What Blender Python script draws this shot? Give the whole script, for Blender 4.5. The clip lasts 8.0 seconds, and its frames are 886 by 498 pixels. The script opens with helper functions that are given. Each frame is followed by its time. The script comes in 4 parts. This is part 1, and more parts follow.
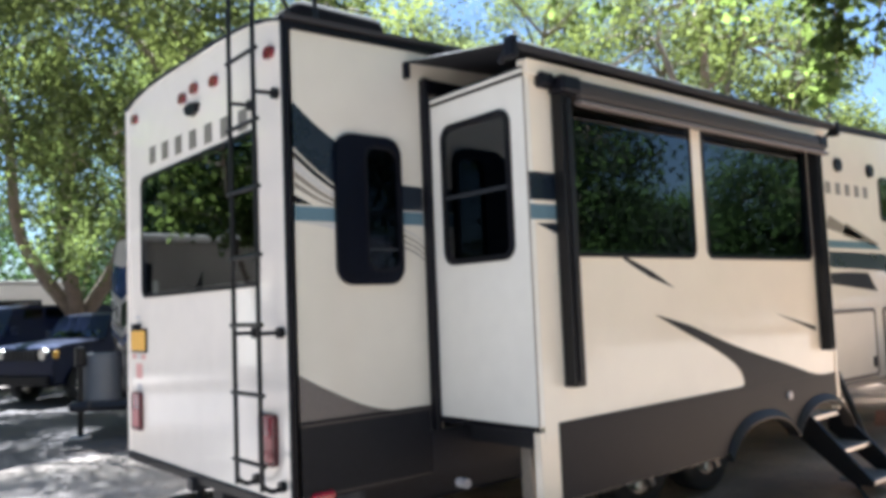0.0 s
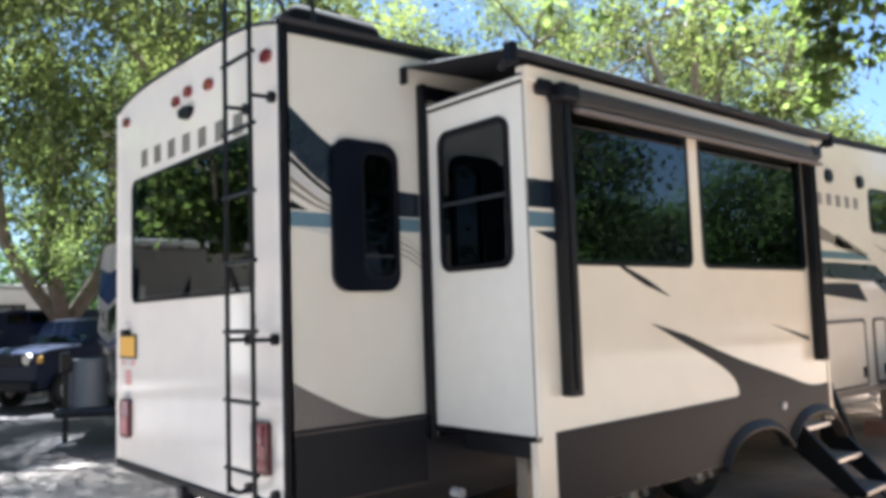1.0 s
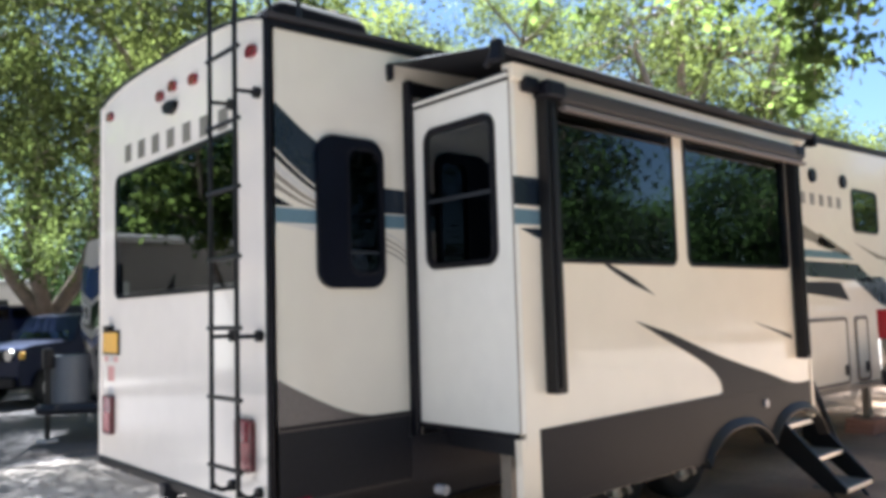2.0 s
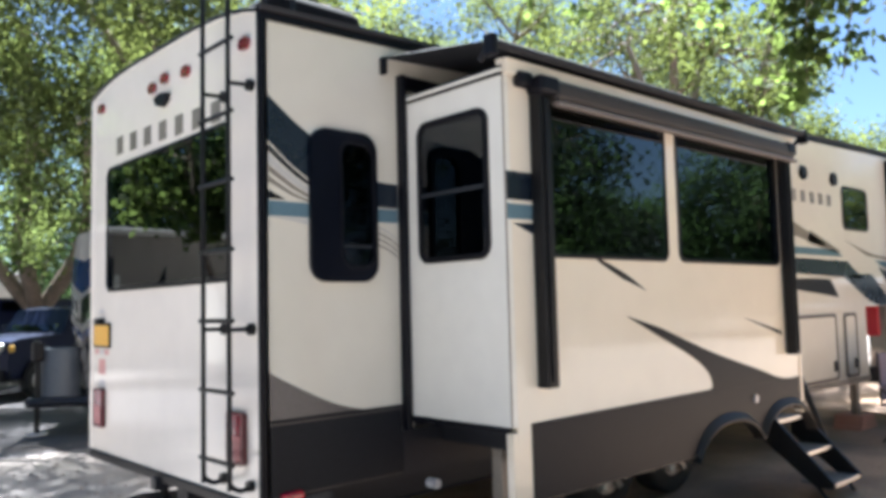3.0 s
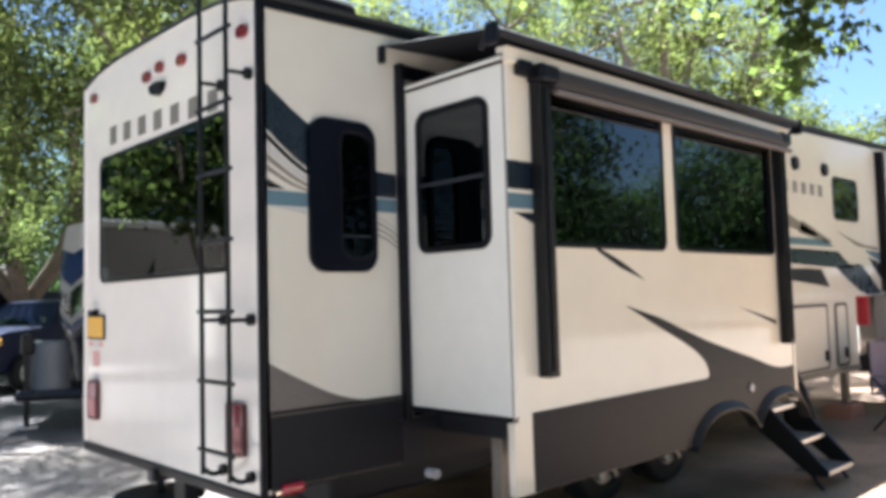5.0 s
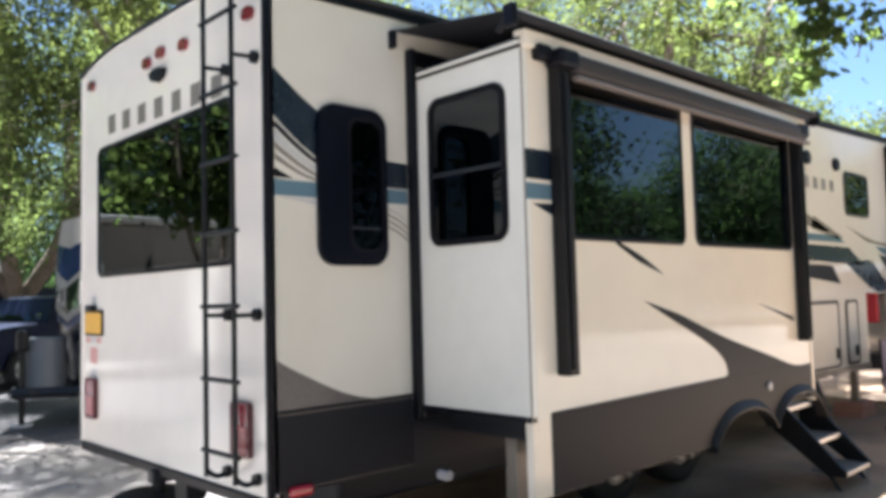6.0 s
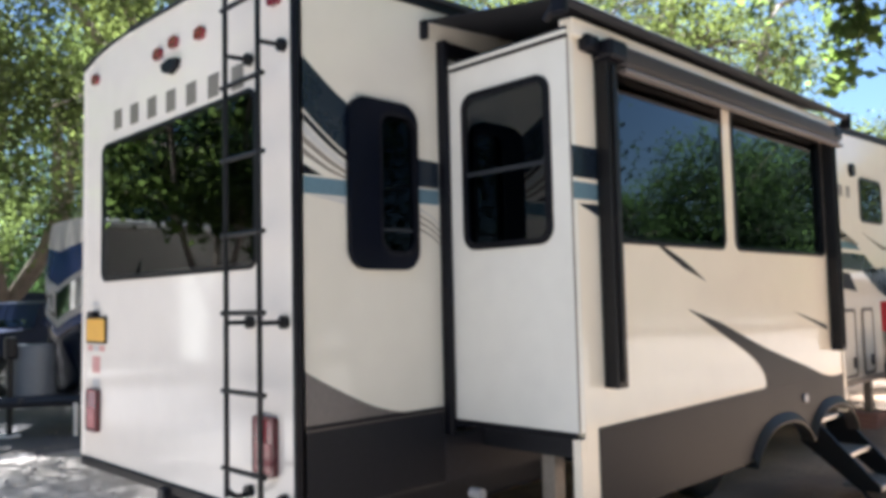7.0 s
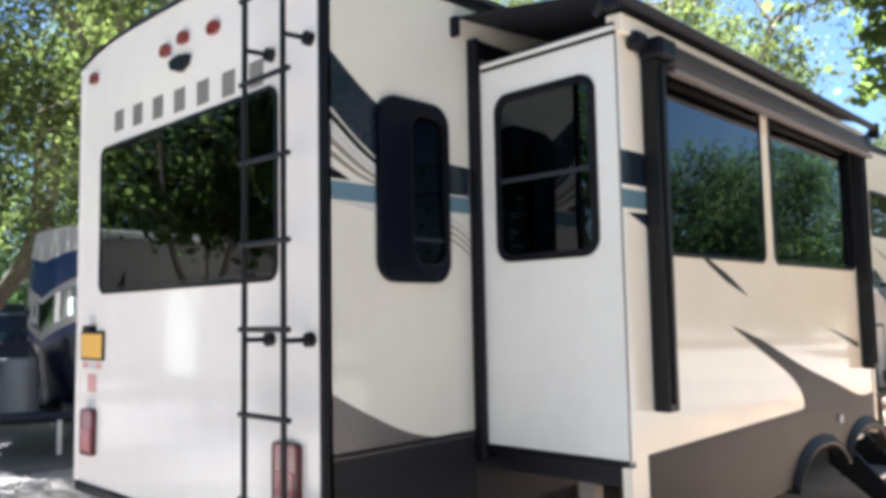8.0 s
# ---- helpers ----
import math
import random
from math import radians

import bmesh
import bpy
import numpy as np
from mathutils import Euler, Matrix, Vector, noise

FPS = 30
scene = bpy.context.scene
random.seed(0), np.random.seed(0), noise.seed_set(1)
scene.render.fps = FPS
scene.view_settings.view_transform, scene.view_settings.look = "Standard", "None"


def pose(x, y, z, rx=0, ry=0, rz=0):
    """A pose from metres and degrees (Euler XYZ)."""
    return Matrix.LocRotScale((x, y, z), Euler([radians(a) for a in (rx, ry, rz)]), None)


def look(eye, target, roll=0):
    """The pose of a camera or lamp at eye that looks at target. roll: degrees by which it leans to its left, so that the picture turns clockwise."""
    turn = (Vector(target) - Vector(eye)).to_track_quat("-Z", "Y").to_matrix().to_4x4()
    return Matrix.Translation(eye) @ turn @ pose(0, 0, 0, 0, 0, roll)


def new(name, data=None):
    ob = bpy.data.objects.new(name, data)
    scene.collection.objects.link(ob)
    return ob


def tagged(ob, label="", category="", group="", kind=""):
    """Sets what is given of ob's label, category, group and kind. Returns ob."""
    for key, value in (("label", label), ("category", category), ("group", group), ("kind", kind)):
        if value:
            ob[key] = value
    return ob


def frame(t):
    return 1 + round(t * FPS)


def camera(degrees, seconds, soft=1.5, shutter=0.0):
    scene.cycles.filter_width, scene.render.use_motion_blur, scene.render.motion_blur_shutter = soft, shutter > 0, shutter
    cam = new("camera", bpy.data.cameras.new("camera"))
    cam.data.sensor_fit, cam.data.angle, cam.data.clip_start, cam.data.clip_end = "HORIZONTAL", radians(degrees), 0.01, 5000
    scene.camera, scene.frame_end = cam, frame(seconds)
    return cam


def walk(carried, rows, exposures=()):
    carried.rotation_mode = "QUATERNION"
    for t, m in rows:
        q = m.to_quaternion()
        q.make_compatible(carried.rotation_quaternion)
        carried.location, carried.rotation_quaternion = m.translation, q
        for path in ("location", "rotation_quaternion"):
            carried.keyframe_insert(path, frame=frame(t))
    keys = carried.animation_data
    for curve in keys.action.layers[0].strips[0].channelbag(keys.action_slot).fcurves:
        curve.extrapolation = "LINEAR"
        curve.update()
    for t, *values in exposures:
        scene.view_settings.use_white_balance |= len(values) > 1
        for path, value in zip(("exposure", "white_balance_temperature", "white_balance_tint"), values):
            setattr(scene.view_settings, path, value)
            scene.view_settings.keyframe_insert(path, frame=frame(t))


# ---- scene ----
cam = camera(58.9, 8.0, soft=4.2)
PATH = [
    (0, (-2.044, -3.744, 1.627), (-0.765, -2.213, 1.777), -2.3),
    (0.5, (-2.066, -3.696, 1.633), (-0.777, -2.176, 1.797), -2.1),
    (1, (-2.06, -3.678, 1.629), (-0.757, -2.17, 1.797), -1.9),
    (1.5, (-2.051, -3.68, 1.629), (-0.733, -2.185, 1.795), -1.8),
    (3, (-2.06, -3.68, 1.623), (-0.715, -2.207, 1.77), -1.4),
    (3.5, (-2.063, -3.674, 1.619), (-0.709, -2.209, 1.763), -1.3),
    (4, (-2.067, -3.668, 1.619), (-0.707, -2.208, 1.758), -1.4),
    (5.5, (-2.107, -3.544, 1.604), (-0.736, -2.094, 1.726), -1.6),
    (6, (-2.045, -3.42, 1.599), (-0.669, -1.974, 1.719), -1.5),
    (6.5, (-2.003, -3.253, 1.619), (-0.613, -1.82, 1.743), -1.4),
    (7, (-2.049, -3.038, 1.605), (-0.645, -1.62, 1.741), -1.3),
    (7.5, (-2.105, -2.824, 1.626), (-0.678, -1.43, 1.772), -1.2),
    (8, (-2.026, -2.654, 1.625), (-0.589, -1.273, 1.792), -1.1),
]
walk(cam, [(t, look(eye, target, roll)) for t, eye, target, roll in PATH], [(0.0, 2.92, 5600, 7), (6.0, 2.90, 5700, 7), (7.2, 2.92, 5650, 7), (8.0, 3.05, 5550, 7)])

# ---- daylight: a high sun behind the trailer, clear sky ----
SUN_AZ, SUN_EL = 40.0, 64.0          # degrees from +y towards +x, degrees up
world = bpy.data.worlds.new("sky")
scene.world = world
world.use_nodes = True
wn = world.node_tree
sky = wn.nodes.new("ShaderNodeTexSky")
sky.sky_type, sky.sun_disc = "NISHITA", False
sky.sun_elevation, sky.sun_rotation = radians(SUN_EL), radians(SUN_AZ)
sky.air_density, sky.dust_density, sky.ozone_density = 1.0, 0.25, 2.0
bg = next(n for n in wn.nodes if n.type == "BACKGROUND")
bg.inputs["Strength"].default_value = 0.025
wn.links.new(sky.outputs["Color"], bg.inputs["Color"])
sun_data = bpy.data.lights.new("sun", "SUN")
sun_data.energy, sun_data.angle, sun_data.color = 5.0, radians(0.9), (1.0, 0.955, 0.89)
sun = new("sun", sun_data)
az, el = radians(SUN_AZ), radians(SUN_EL)
sun_from = Vector((math.sin(az) * math.cos(el), math.cos(az) * math.cos(el), math.sin(el)))
sun.matrix_world = look(sun_from * 60, (0, 0, 0))

# ---- materials ----
def mat(name, col, rough=0.5, metal=0.0, vary=0.12, big=1.5, fine=40.0, bump=0.0, bump_scale=60.0, coat=0.0, ior=1.5, island=0.0, stain=None):
    m = bpy.data.materials.new(name)
    m.use_nodes = True
    nt = m.node_tree
    p = nt.nodes["Principled BSDF"]
    p.inputs["Metallic"].default_value = metal
    p.inputs["IOR"].default_value = ior
    p.inputs["Coat Weight"].default_value = coat
    p.inputs["Coat Roughness"].default_value = 0.06
    tc = nt.nodes.new("ShaderNodeTexCoord")
    n1, n2 = nt.nodes.new("ShaderNodeTexNoise"), nt.nodes.new("ShaderNodeTexNoise")
    n1.inputs["Scale"].default_value, n2.inputs["Scale"].default_value = big, fine
    n1.inputs["Detail"].default_value = n2.inputs["Detail"].default_value = 4
    add = nt.nodes.new("ShaderNodeMath")
    add.operation = "ADD"
    for k, n in enumerate((n1, n2)):
        nt.links.new(tc.outputs["Object"], n.inputs["Vector"])
        nt.links.new(n.outputs["Fac"], add.inputs[k])
    mr = nt.nodes.new("ShaderNodeMapRange")
    mr.inputs["From Min"].default_value, mr.inputs["From Max"].default_value = 0.7, 1.3
    mr.inputs["To Min"].default_value, mr.inputs["To Max"].default_value = 1 - vary, 1 + vary
    nt.links.new(add.outputs[0], mr.inputs["Value"])
    last = mr.outputs["Result"]
    if island:
        geo = nt.nodes.new("ShaderNodeNewGeometry")
        mi = nt.nodes.new("ShaderNodeMapRange")
        mi.inputs["To Min"].default_value, mi.inputs["To Max"].default_value = 1 - island, 1 + island
        nt.links.new(geo.outputs["Random Per Island"], mi.inputs["Value"])
        mu = nt.nodes.new("ShaderNodeMath")
        mu.operation = "MULTIPLY"
        nt.links.new(last, mu.inputs[0])
        nt.links.new(mi.outputs["Result"], mu.inputs[1])
        last = mu.outputs[0]
    sc = nt.nodes.new("ShaderNodeVectorMath")
    sc.operation = "SCALE"
    sc.inputs[0].default_value = col[:3]
    nt.links.new(last, sc.inputs["Scale"])
    colour = sc.outputs["Vector"]
    if stain:
        n3 = nt.nodes.new("ShaderNodeTexNoise")
        n3.inputs["Scale"].default_value, n3.inputs["Detail"].default_value = stain[1], 6
        nt.links.new(tc.outputs["Object"], n3.inputs["Vector"])
        r3 = nt.nodes.new("ShaderNodeMapRange")
        r3.inputs["From Min"].default_value, r3.inputs["From Max"].default_value = stain[2], stain[3]
        nt.links.new(n3.outputs["Fac"], r3.inputs["Value"])
        mx = nt.nodes.new("ShaderNodeMix")
        mx.data_type = "RGBA"
        mx.inputs[7].default_value = (*stain[0], 1)
        nt.links.new(r3.outputs["Result"], mx.inputs[0])
        nt.links.new(colour, mx.inputs[6])
        colour = mx.outputs[2]
    nt.links.new(colour, p.inputs["Base Color"])
    rr = nt.nodes.new("ShaderNodeMapRange")
    rr.inputs["To Min"].default_value, rr.inputs["To Max"].default_value = rough * 0.8, min(1, rough * 1.2)
    nt.links.new(n1.outputs["Fac"], rr.inputs["Value"])
    nt.links.new(rr.outputs["Result"], p.inputs["Roughness"])
    if bump:
        nb = nt.nodes.new("ShaderNodeTexNoise")
        nb.inputs["Scale"].default_value, nb.inputs["Detail"].default_value = bump_scale, 5
        nt.links.new(tc.outputs["Object"], nb.inputs["Vector"])
        b = nt.nodes.new("ShaderNodeBump")
        b.inputs["Strength"].default_value, b.inputs["Distance"].default_value = bump, 0.02
        nt.links.new(nb.outputs["Fac"], b.inputs["Height"])
        nt.links.new(b.outputs["Normal"], p.inputs["Normal"])
    return m


def glass_mat(name, tint, ior=1.6):
    m = bpy.data.materials.new(name)
    m.use_nodes = True
    nt = m.node_tree
    nt.nodes.remove(nt.nodes["Principled BSDF"])
    tr, gl, fr, mx = (nt.nodes.new(k) for k in ("ShaderNodeBsdfTransparent", "ShaderNodeBsdfGlossy", "ShaderNodeFresnel", "ShaderNodeMixShader"))
    tr.inputs["Color"].default_value = (*tint, 1)
    gl.inputs["Roughness"].default_value = 0.015
    gl.inputs["Color"].default_value = (0.90, 0.95, 1.0, 1)
    fr.inputs["IOR"].default_value = ior
    nt.links.new(fr.outputs[0], mx.inputs[0])
    nt.links.new(tr.outputs[0], mx.inputs[1])
    nt.links.new(gl.outputs[0], mx.inputs[2])
    nt.links.new(mx.outputs[0], nt.nodes["Material Output"].inputs["Surface"])
    return m


def leaf_mat(name, col, island=0.15):
    # strong wide noise puts lit and shaded clumps into the leaf colour
    m = mat(name, col, rough=0.75, vary=0.72, big=0.55, fine=1.9, island=island)
    m.node_tree.nodes["Principled BSDF"].inputs["Specular IOR Level"].default_value = 0.25
    nt = m.node_tree
    p, out = nt.nodes["Principled BSDF"], nt.nodes["Material Output"]
    tl, mx, sc = nt.nodes.new("ShaderNodeBsdfTranslucent"), nt.nodes.new("ShaderNodeMixShader"), nt.nodes.new("ShaderNodeVectorMath")
    sc.operation = "MULTIPLY"
    sc.inputs[1].default_value = (2.2, 2.15, 1.5)
    nt.links.new(p.inputs["Base Color"].links[0].from_socket, sc.inputs[0])
    nt.links.new(sc.outputs[0], tl.inputs["Color"])
    mx.inputs[0].default_value = 0.68
    nt.links.new(p.outputs[0], mx.inputs[1])
    nt.links.new(tl.outputs[0], mx.inputs[2])
    nt.links.new(mx.outputs[0], out.inputs["Surface"])
    return m


CAP = mat("white_fibreglass", (0.815, 0.755, 0.69), 0.07, vary=0.03, big=0.8, fine=6, bump=0.012, bump_scale=1.6)
SIDE = mat("cream_fibreglass", (0.675, 0.625, 0.525), 0.07, vary=0.03, big=0.8, fine=5, bump=0.012, bump_scale=1.6)
FASC = mat("warm_cream_fibreglass", (0.78, 0.70, 0.57), 0.07, vary=0.03, big=0.8, fine=5, bump=0.012, bump_scale=1.6)
WHITE = mat("white_panel", (0.76, 0.735, 0.665), 0.25, vary=0.03, big=1.0, fine=8)
ROOFM = mat("grey_roof_membrane", (0.45, 0.44, 0.42), 0.7, vary=0.15)
BLACK = mat("black_rubber_trim", (0.005, 0.005, 0.008), 0.45, vary=0.25, bump=0.05, ior=1.28)
METALK = mat("black_powder_coat", (0.008, 0.008, 0.009), 0.42, vary=0.3, bump=0.08, bump_scale=200, ior=1.32)
# treads are a lighter grey than the black step frame
TREAD = mat("grey_grip_tread", (0.13, 0.12, 0.11), 0.7, vary=0.3, bump=0.3)
ALU = mat("brushed_aluminium", (0.55, 0.54, 0.52), 0.35, 0.9, vary=0.12)
TAUPE = mat("taupe_vinyl", (0.23, 0.20, 0.165), 0.25, vary=0.1)
LETTER = mat("taupe_lettering", (0.20, 0.18, 0.155), 0.4, vary=0.1)
VENT = mat("weathered_black_plastic", (0.006, 0.006, 0.007), 0.9, vary=0.3, ior=1.2)
SHROUD = mat("black_moulded_acrylic", (0.003, 0.004, 0.009), 0.3, vary=0.2, big=2, ior=1.22)
FENDER = mat("glossy_charcoal_fender", (0.024, 0.023, 0.023), 0.4, vary=0.2, ior=1.3)
SASH = mat("grey_window_sash", (0.014, 0.017, 0.022), 0.8, vary=0.1)
SILVER = mat("silver_vinyl", (0.50, 0.48, 0.45), 0.25, vary=0.08)
TEAL = mat("slate_teal_vinyl", (0.115, 0.185, 0.225), 0.22, vary=0.1)
NAVY = mat("dark_navy_vinyl", (0.010, 0.016, 0.026), 0.28, vary=0.3, big=3)
GREY = mat("charcoal_gelcoat", (0.0175, 0.0175, 0.0200), 0.42, vary=0.10, big=1.2, ior=1.22)
GREYB = mat("brown_grey_vinyl", (0.125, 0.108, 0.098), 0.25, vary=0.1)
FABRIC = mat("dark_awning_fabric", (0.006, 0.007, 0.011), 0.8, vary=0.2, fine=90, bump=0.15)
CASEL = mat("pale_awning_bar", (0.13, 0.11, 0.10), 0.45, vary=0.1)
CASE = mat("brown_grey_awning_case", (0.030, 0.024, 0.022), 0.6, vary=0.1)
RED = mat("red_lens", (0.17, 0.006, 0.018), 0.15, vary=0.15, coat=0.6)
REDD = mat("dark_red_bezel", (0.09, 0.012, 0.016), 0.3, vary=0.15)
REDP = mat("pink_reversing_lens", (0.36, 0.13, 0.13), 0.2, vary=0.2)
REDS = mat("clear_bright_red_lens", (0.40, 0.015, 0.035), 0.15, vary=0.15, coat=0.5)
# pickup lamp red, raised so its colour carries the sunlit brightness
REDSUN = mat("bright_red_lens", (0.62, 0.05, 0.075), 0.2, vary=0.15)
REDHI = mat("red_lens_highlight", (0.24, 0.035, 0.05), 0.15, vary=0.15, coat=0.6)
AMBER = mat("yellow_plate", (0.75, 0.42, 0.06), 0.4, vary=0.06)
PINK = mat("faded_red_print", (0.58, 0.30, 0.28), 0.5, vary=0.1)
PALE = mat("pale_grey_print", (0.52, 0.50, 0.50), 0.5, vary=0.1)
# the rooms' dimness is put into this dark lining colour
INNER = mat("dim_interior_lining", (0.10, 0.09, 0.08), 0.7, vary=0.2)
SOFA = mat("grey_upholstery", (0.16, 0.14, 0.13), 0.8, vary=0.2)
TYRE = mat("tyre_rubber", (0.02, 0.02, 0.02), 0.75, vary=0.3, bump=0.2)
CHASSIS = mat("black_chassis_steel", (0.009, 0.010, 0.016), 0.55, vary=0.4)
GLASS = glass_mat("tinted_glass", (0.10, 0.115, 0.15), 1.68)
CARGLASS = glass_mat("car_glass", (0.35, 0.38, 0.38), 1.5)
CARBLUE = mat("dark_blue_car_paint", (0.003, 0.010, 0.055), 0.4, 0.0, vary=0.15, coat=0.1)
CARNAVY = mat("navy_car_paint", (0.003, 0.008, 0.036), 0.45, 0.0, vary=0.15, ior=1.35)
CARSILVER = mat("silver_truck_paint", (0.42, 0.42, 0.43), 0.25, 0.4, vary=0.08, coat=0.6)
TANKM = mat("grey_plastic_cover", (0.10, 0.11, 0.13), 0.5, vary=0.15, bump=0.05)
BLUEG = mat("blue_graphic", (0.03, 0.065, 0.18), 0.25, vary=0.15)
NAVYCAP = mat("navy_gelcoat", (0.012, 0.016, 0.035), 0.2, vary=0.2, coat=0.5)
BARK = mat("grey_brown_bark", (0.23, 0.175, 0.135), 0.9, vary=0.35, big=4, fine=22, bump=0.9, bump_scale=18)
LEAF = leaf_mat("cottonwood_leaf", (0.035, 0.058, 0.025))
LEAFM = leaf_mat("mid_green_leaf", (0.062, 0.081, 0.033))
LEAFY = leaf_mat("sunny_yellow_green_leaf", (0.056, 0.068, 0.026))
LEAFD = leaf_mat("deep_green_leaf", (0.022, 0.038, 0.017))
LEAFN = leaf_mat("near_hanging_leaf", (0.062, 0.086, 0.030))
LAWN = mat("violet_grey_canvas", (0.17, 0.15, 0.20), 0.8, vary=0.15, bump=0.1)
GROUND = mat("gravel_and_dirt", (0.26, 0.222, 0.195), 0.95, vary=0.28, big=0.7, fine=30, bump=0.9, bump_scale=45, stain=((0.165, 0.15, 0.147), 0.35, 0.45, 0.62))
ASPHALT = mat("worn_asphalt", (0.070, 0.063, 0.065), 0.9, vary=0.2, big=0.8, fine=60, bump=0.6, bump_scale=90, stain=((0.125, 0.100, 0.087), 0.8, 0.52, 0.7))
DIRT = mat("brown_dirt", (0.37, 0.245, 0.160), 0.95, vary=0.3, big=0.9, fine=25, bump=0.9, bump_scale=40, stain=((0.20, 0.135, 0.095), 0.8, 0.45, 0.62))
STONE = mat("pebble", (0.23, 0.19, 0.165), 0.9, vary=0.2, island=0.4)
TERRA = mat("terracotta_block", (0.48, 0.24, 0.17), 0.8, vary=0.15, bump=0.2)
PLASTERW = mat("off_white_stucco", (0.62, 0.58, 0.53), 0.8, vary=0.08, bump=0.2)

# ---- mesh helpers ----
def part(name, bm, material, parent=None, label="", smooth=False):
    me = bpy.data.meshes.new(name)
    bm.normal_update()
    bm.to_mesh(me)
    bm.free()
    me.materials.append(material)
    if smooth:
        me.polygons.foreach_set("use_smooth", [True] * len(me.polygons))
        me.set_sharp_from_angle(angle=radians(40))
    ob = new(name, me)
    if parent:
        ob.parent = parent
    if label:
        tagged(ob, label)
    return ob


def thing(name, label, category, at=(0, 0, 0), group="", kind=""):
    ob = new(name)
    ob.location = at
    return tagged(ob, label, category, group, kind)


def box(bm, x0, x1, y0, y1, z0, z1, bevel=0.0, seg=2):
    r = bmesh.ops.create_cube(bm, size=1, matrix=Matrix.LocRotScale(((x0 + x1) / 2, (y0 + y1) / 2, (z0 + z1) / 2), None, (abs(x1 - x0), abs(y1 - y0), abs(z1 - z0))))
    if bevel:
        es = list({e for v in r["verts"] for e in v.link_edges})
        bmesh.ops.bevel(bm, geom=es, offset=bevel, segments=seg, affect="EDGES", profile=0.5)
    return bm


def B(*a, **k):
    return box(bmesh.new(), *a, **k)


def tube(pts, r, seg=10, r_end=None, bm=None, cap=True):
    """A round bar along a line of points, tapering to r_end."""
    bm = bm or bmesh.new()
    pts = [Vector(p) for p in pts]
    r_end = r if r_end is None else r_end
    rings, n = [], len(pts)
    side = None
    for i, p in enumerate(pts):
        d = (pts[min(i + 1, n - 1)] - pts[max(i - 1, 0)]).normalized()
        if side is None:
            side = d.orthogonal().normalized()
        side = (side - d * side.dot(d)).normalized()
        up = d.cross(side)
        rad = r + (r_end - r) * i / max(1, n - 1)
        rings.append([bm.verts.new(p + (side * math.cos(a) + up * math.sin(a)) * rad) for a in (2 * math.pi * k / seg for k in range(seg))])
    for a, b in zip(rings, rings[1:]):
        for k in range(seg):
            bm.faces.new((a[k], a[(k + 1) % seg], b[(k + 1) % seg], b[k]))
    if cap:
        bm.faces.new(rings[0][::-1])
        bm.faces.new(rings[-1])
    return bm


def on_side(c):
    """Plane y = c seen from -y: (along x, up, outward)."""
    return lambda u, v, d=0.0: Vector((u, c - d, v))


def on_rear(c):
    """Plane x = c seen from -x: (along y, up, outward)."""
    return lambda u, v, d=0.0: Vector((c - d, u, v))


def rrect(u0, u1, v0, v1, r, n=7):
    out = []
    for cu, cv, a0 in ((u1 - r, v1 - r, 0), (u0 + r, v1 - r, 90), (u0 + r, v0 + r, 180), (u1 - r, v0 + r, 270)):
        for k in range(n + 1):
            a = radians(a0 + 90 * k / n)
            out.append((cu + r * math.cos(a), cv + r * math.sin(a)))
    return out


def plate(pl, pts, d0, d1, bm=None):
    """A flat shape with thickness from d0 to d1 in front of a plane."""
    bm = bm or bmesh.new()
    a = [bm.verts.new(pl(u, v, d0)) for u, v in pts]
    b = [bm.verts.new(pl(u, v, d1)) for u, v in pts]
    bm.faces.new(a)
    bm.faces.new(b[::-1])
    n = len(pts)
    for k in range(n):
        bm.faces.new((a[k], b[k], b[(k + 1) % n], a[(k + 1) % n]))
    bmesh.ops.recalc_face_normals(bm, faces=bm.faces)
    return bm


def ring(pl, outer, inner, d0, d1, bm=None):
    bm = bm or bmesh.new()
    n = len(outer)
    rows = [[bm.verts.new(pl(u, v, d)) for u, v in o] for o, d in ((outer, d0), (outer, d1), (inner, d1), (inner, d0))]
    for a, b in zip(rows, rows[1:] + rows[:1]):
        for k in range(n):
            bm.faces.new((a[k], a[(k + 1) % n], b[(k + 1) % n], b[k]))
    bmesh.ops.recalc_face_normals(bm, faces=bm.faces)
    return bm


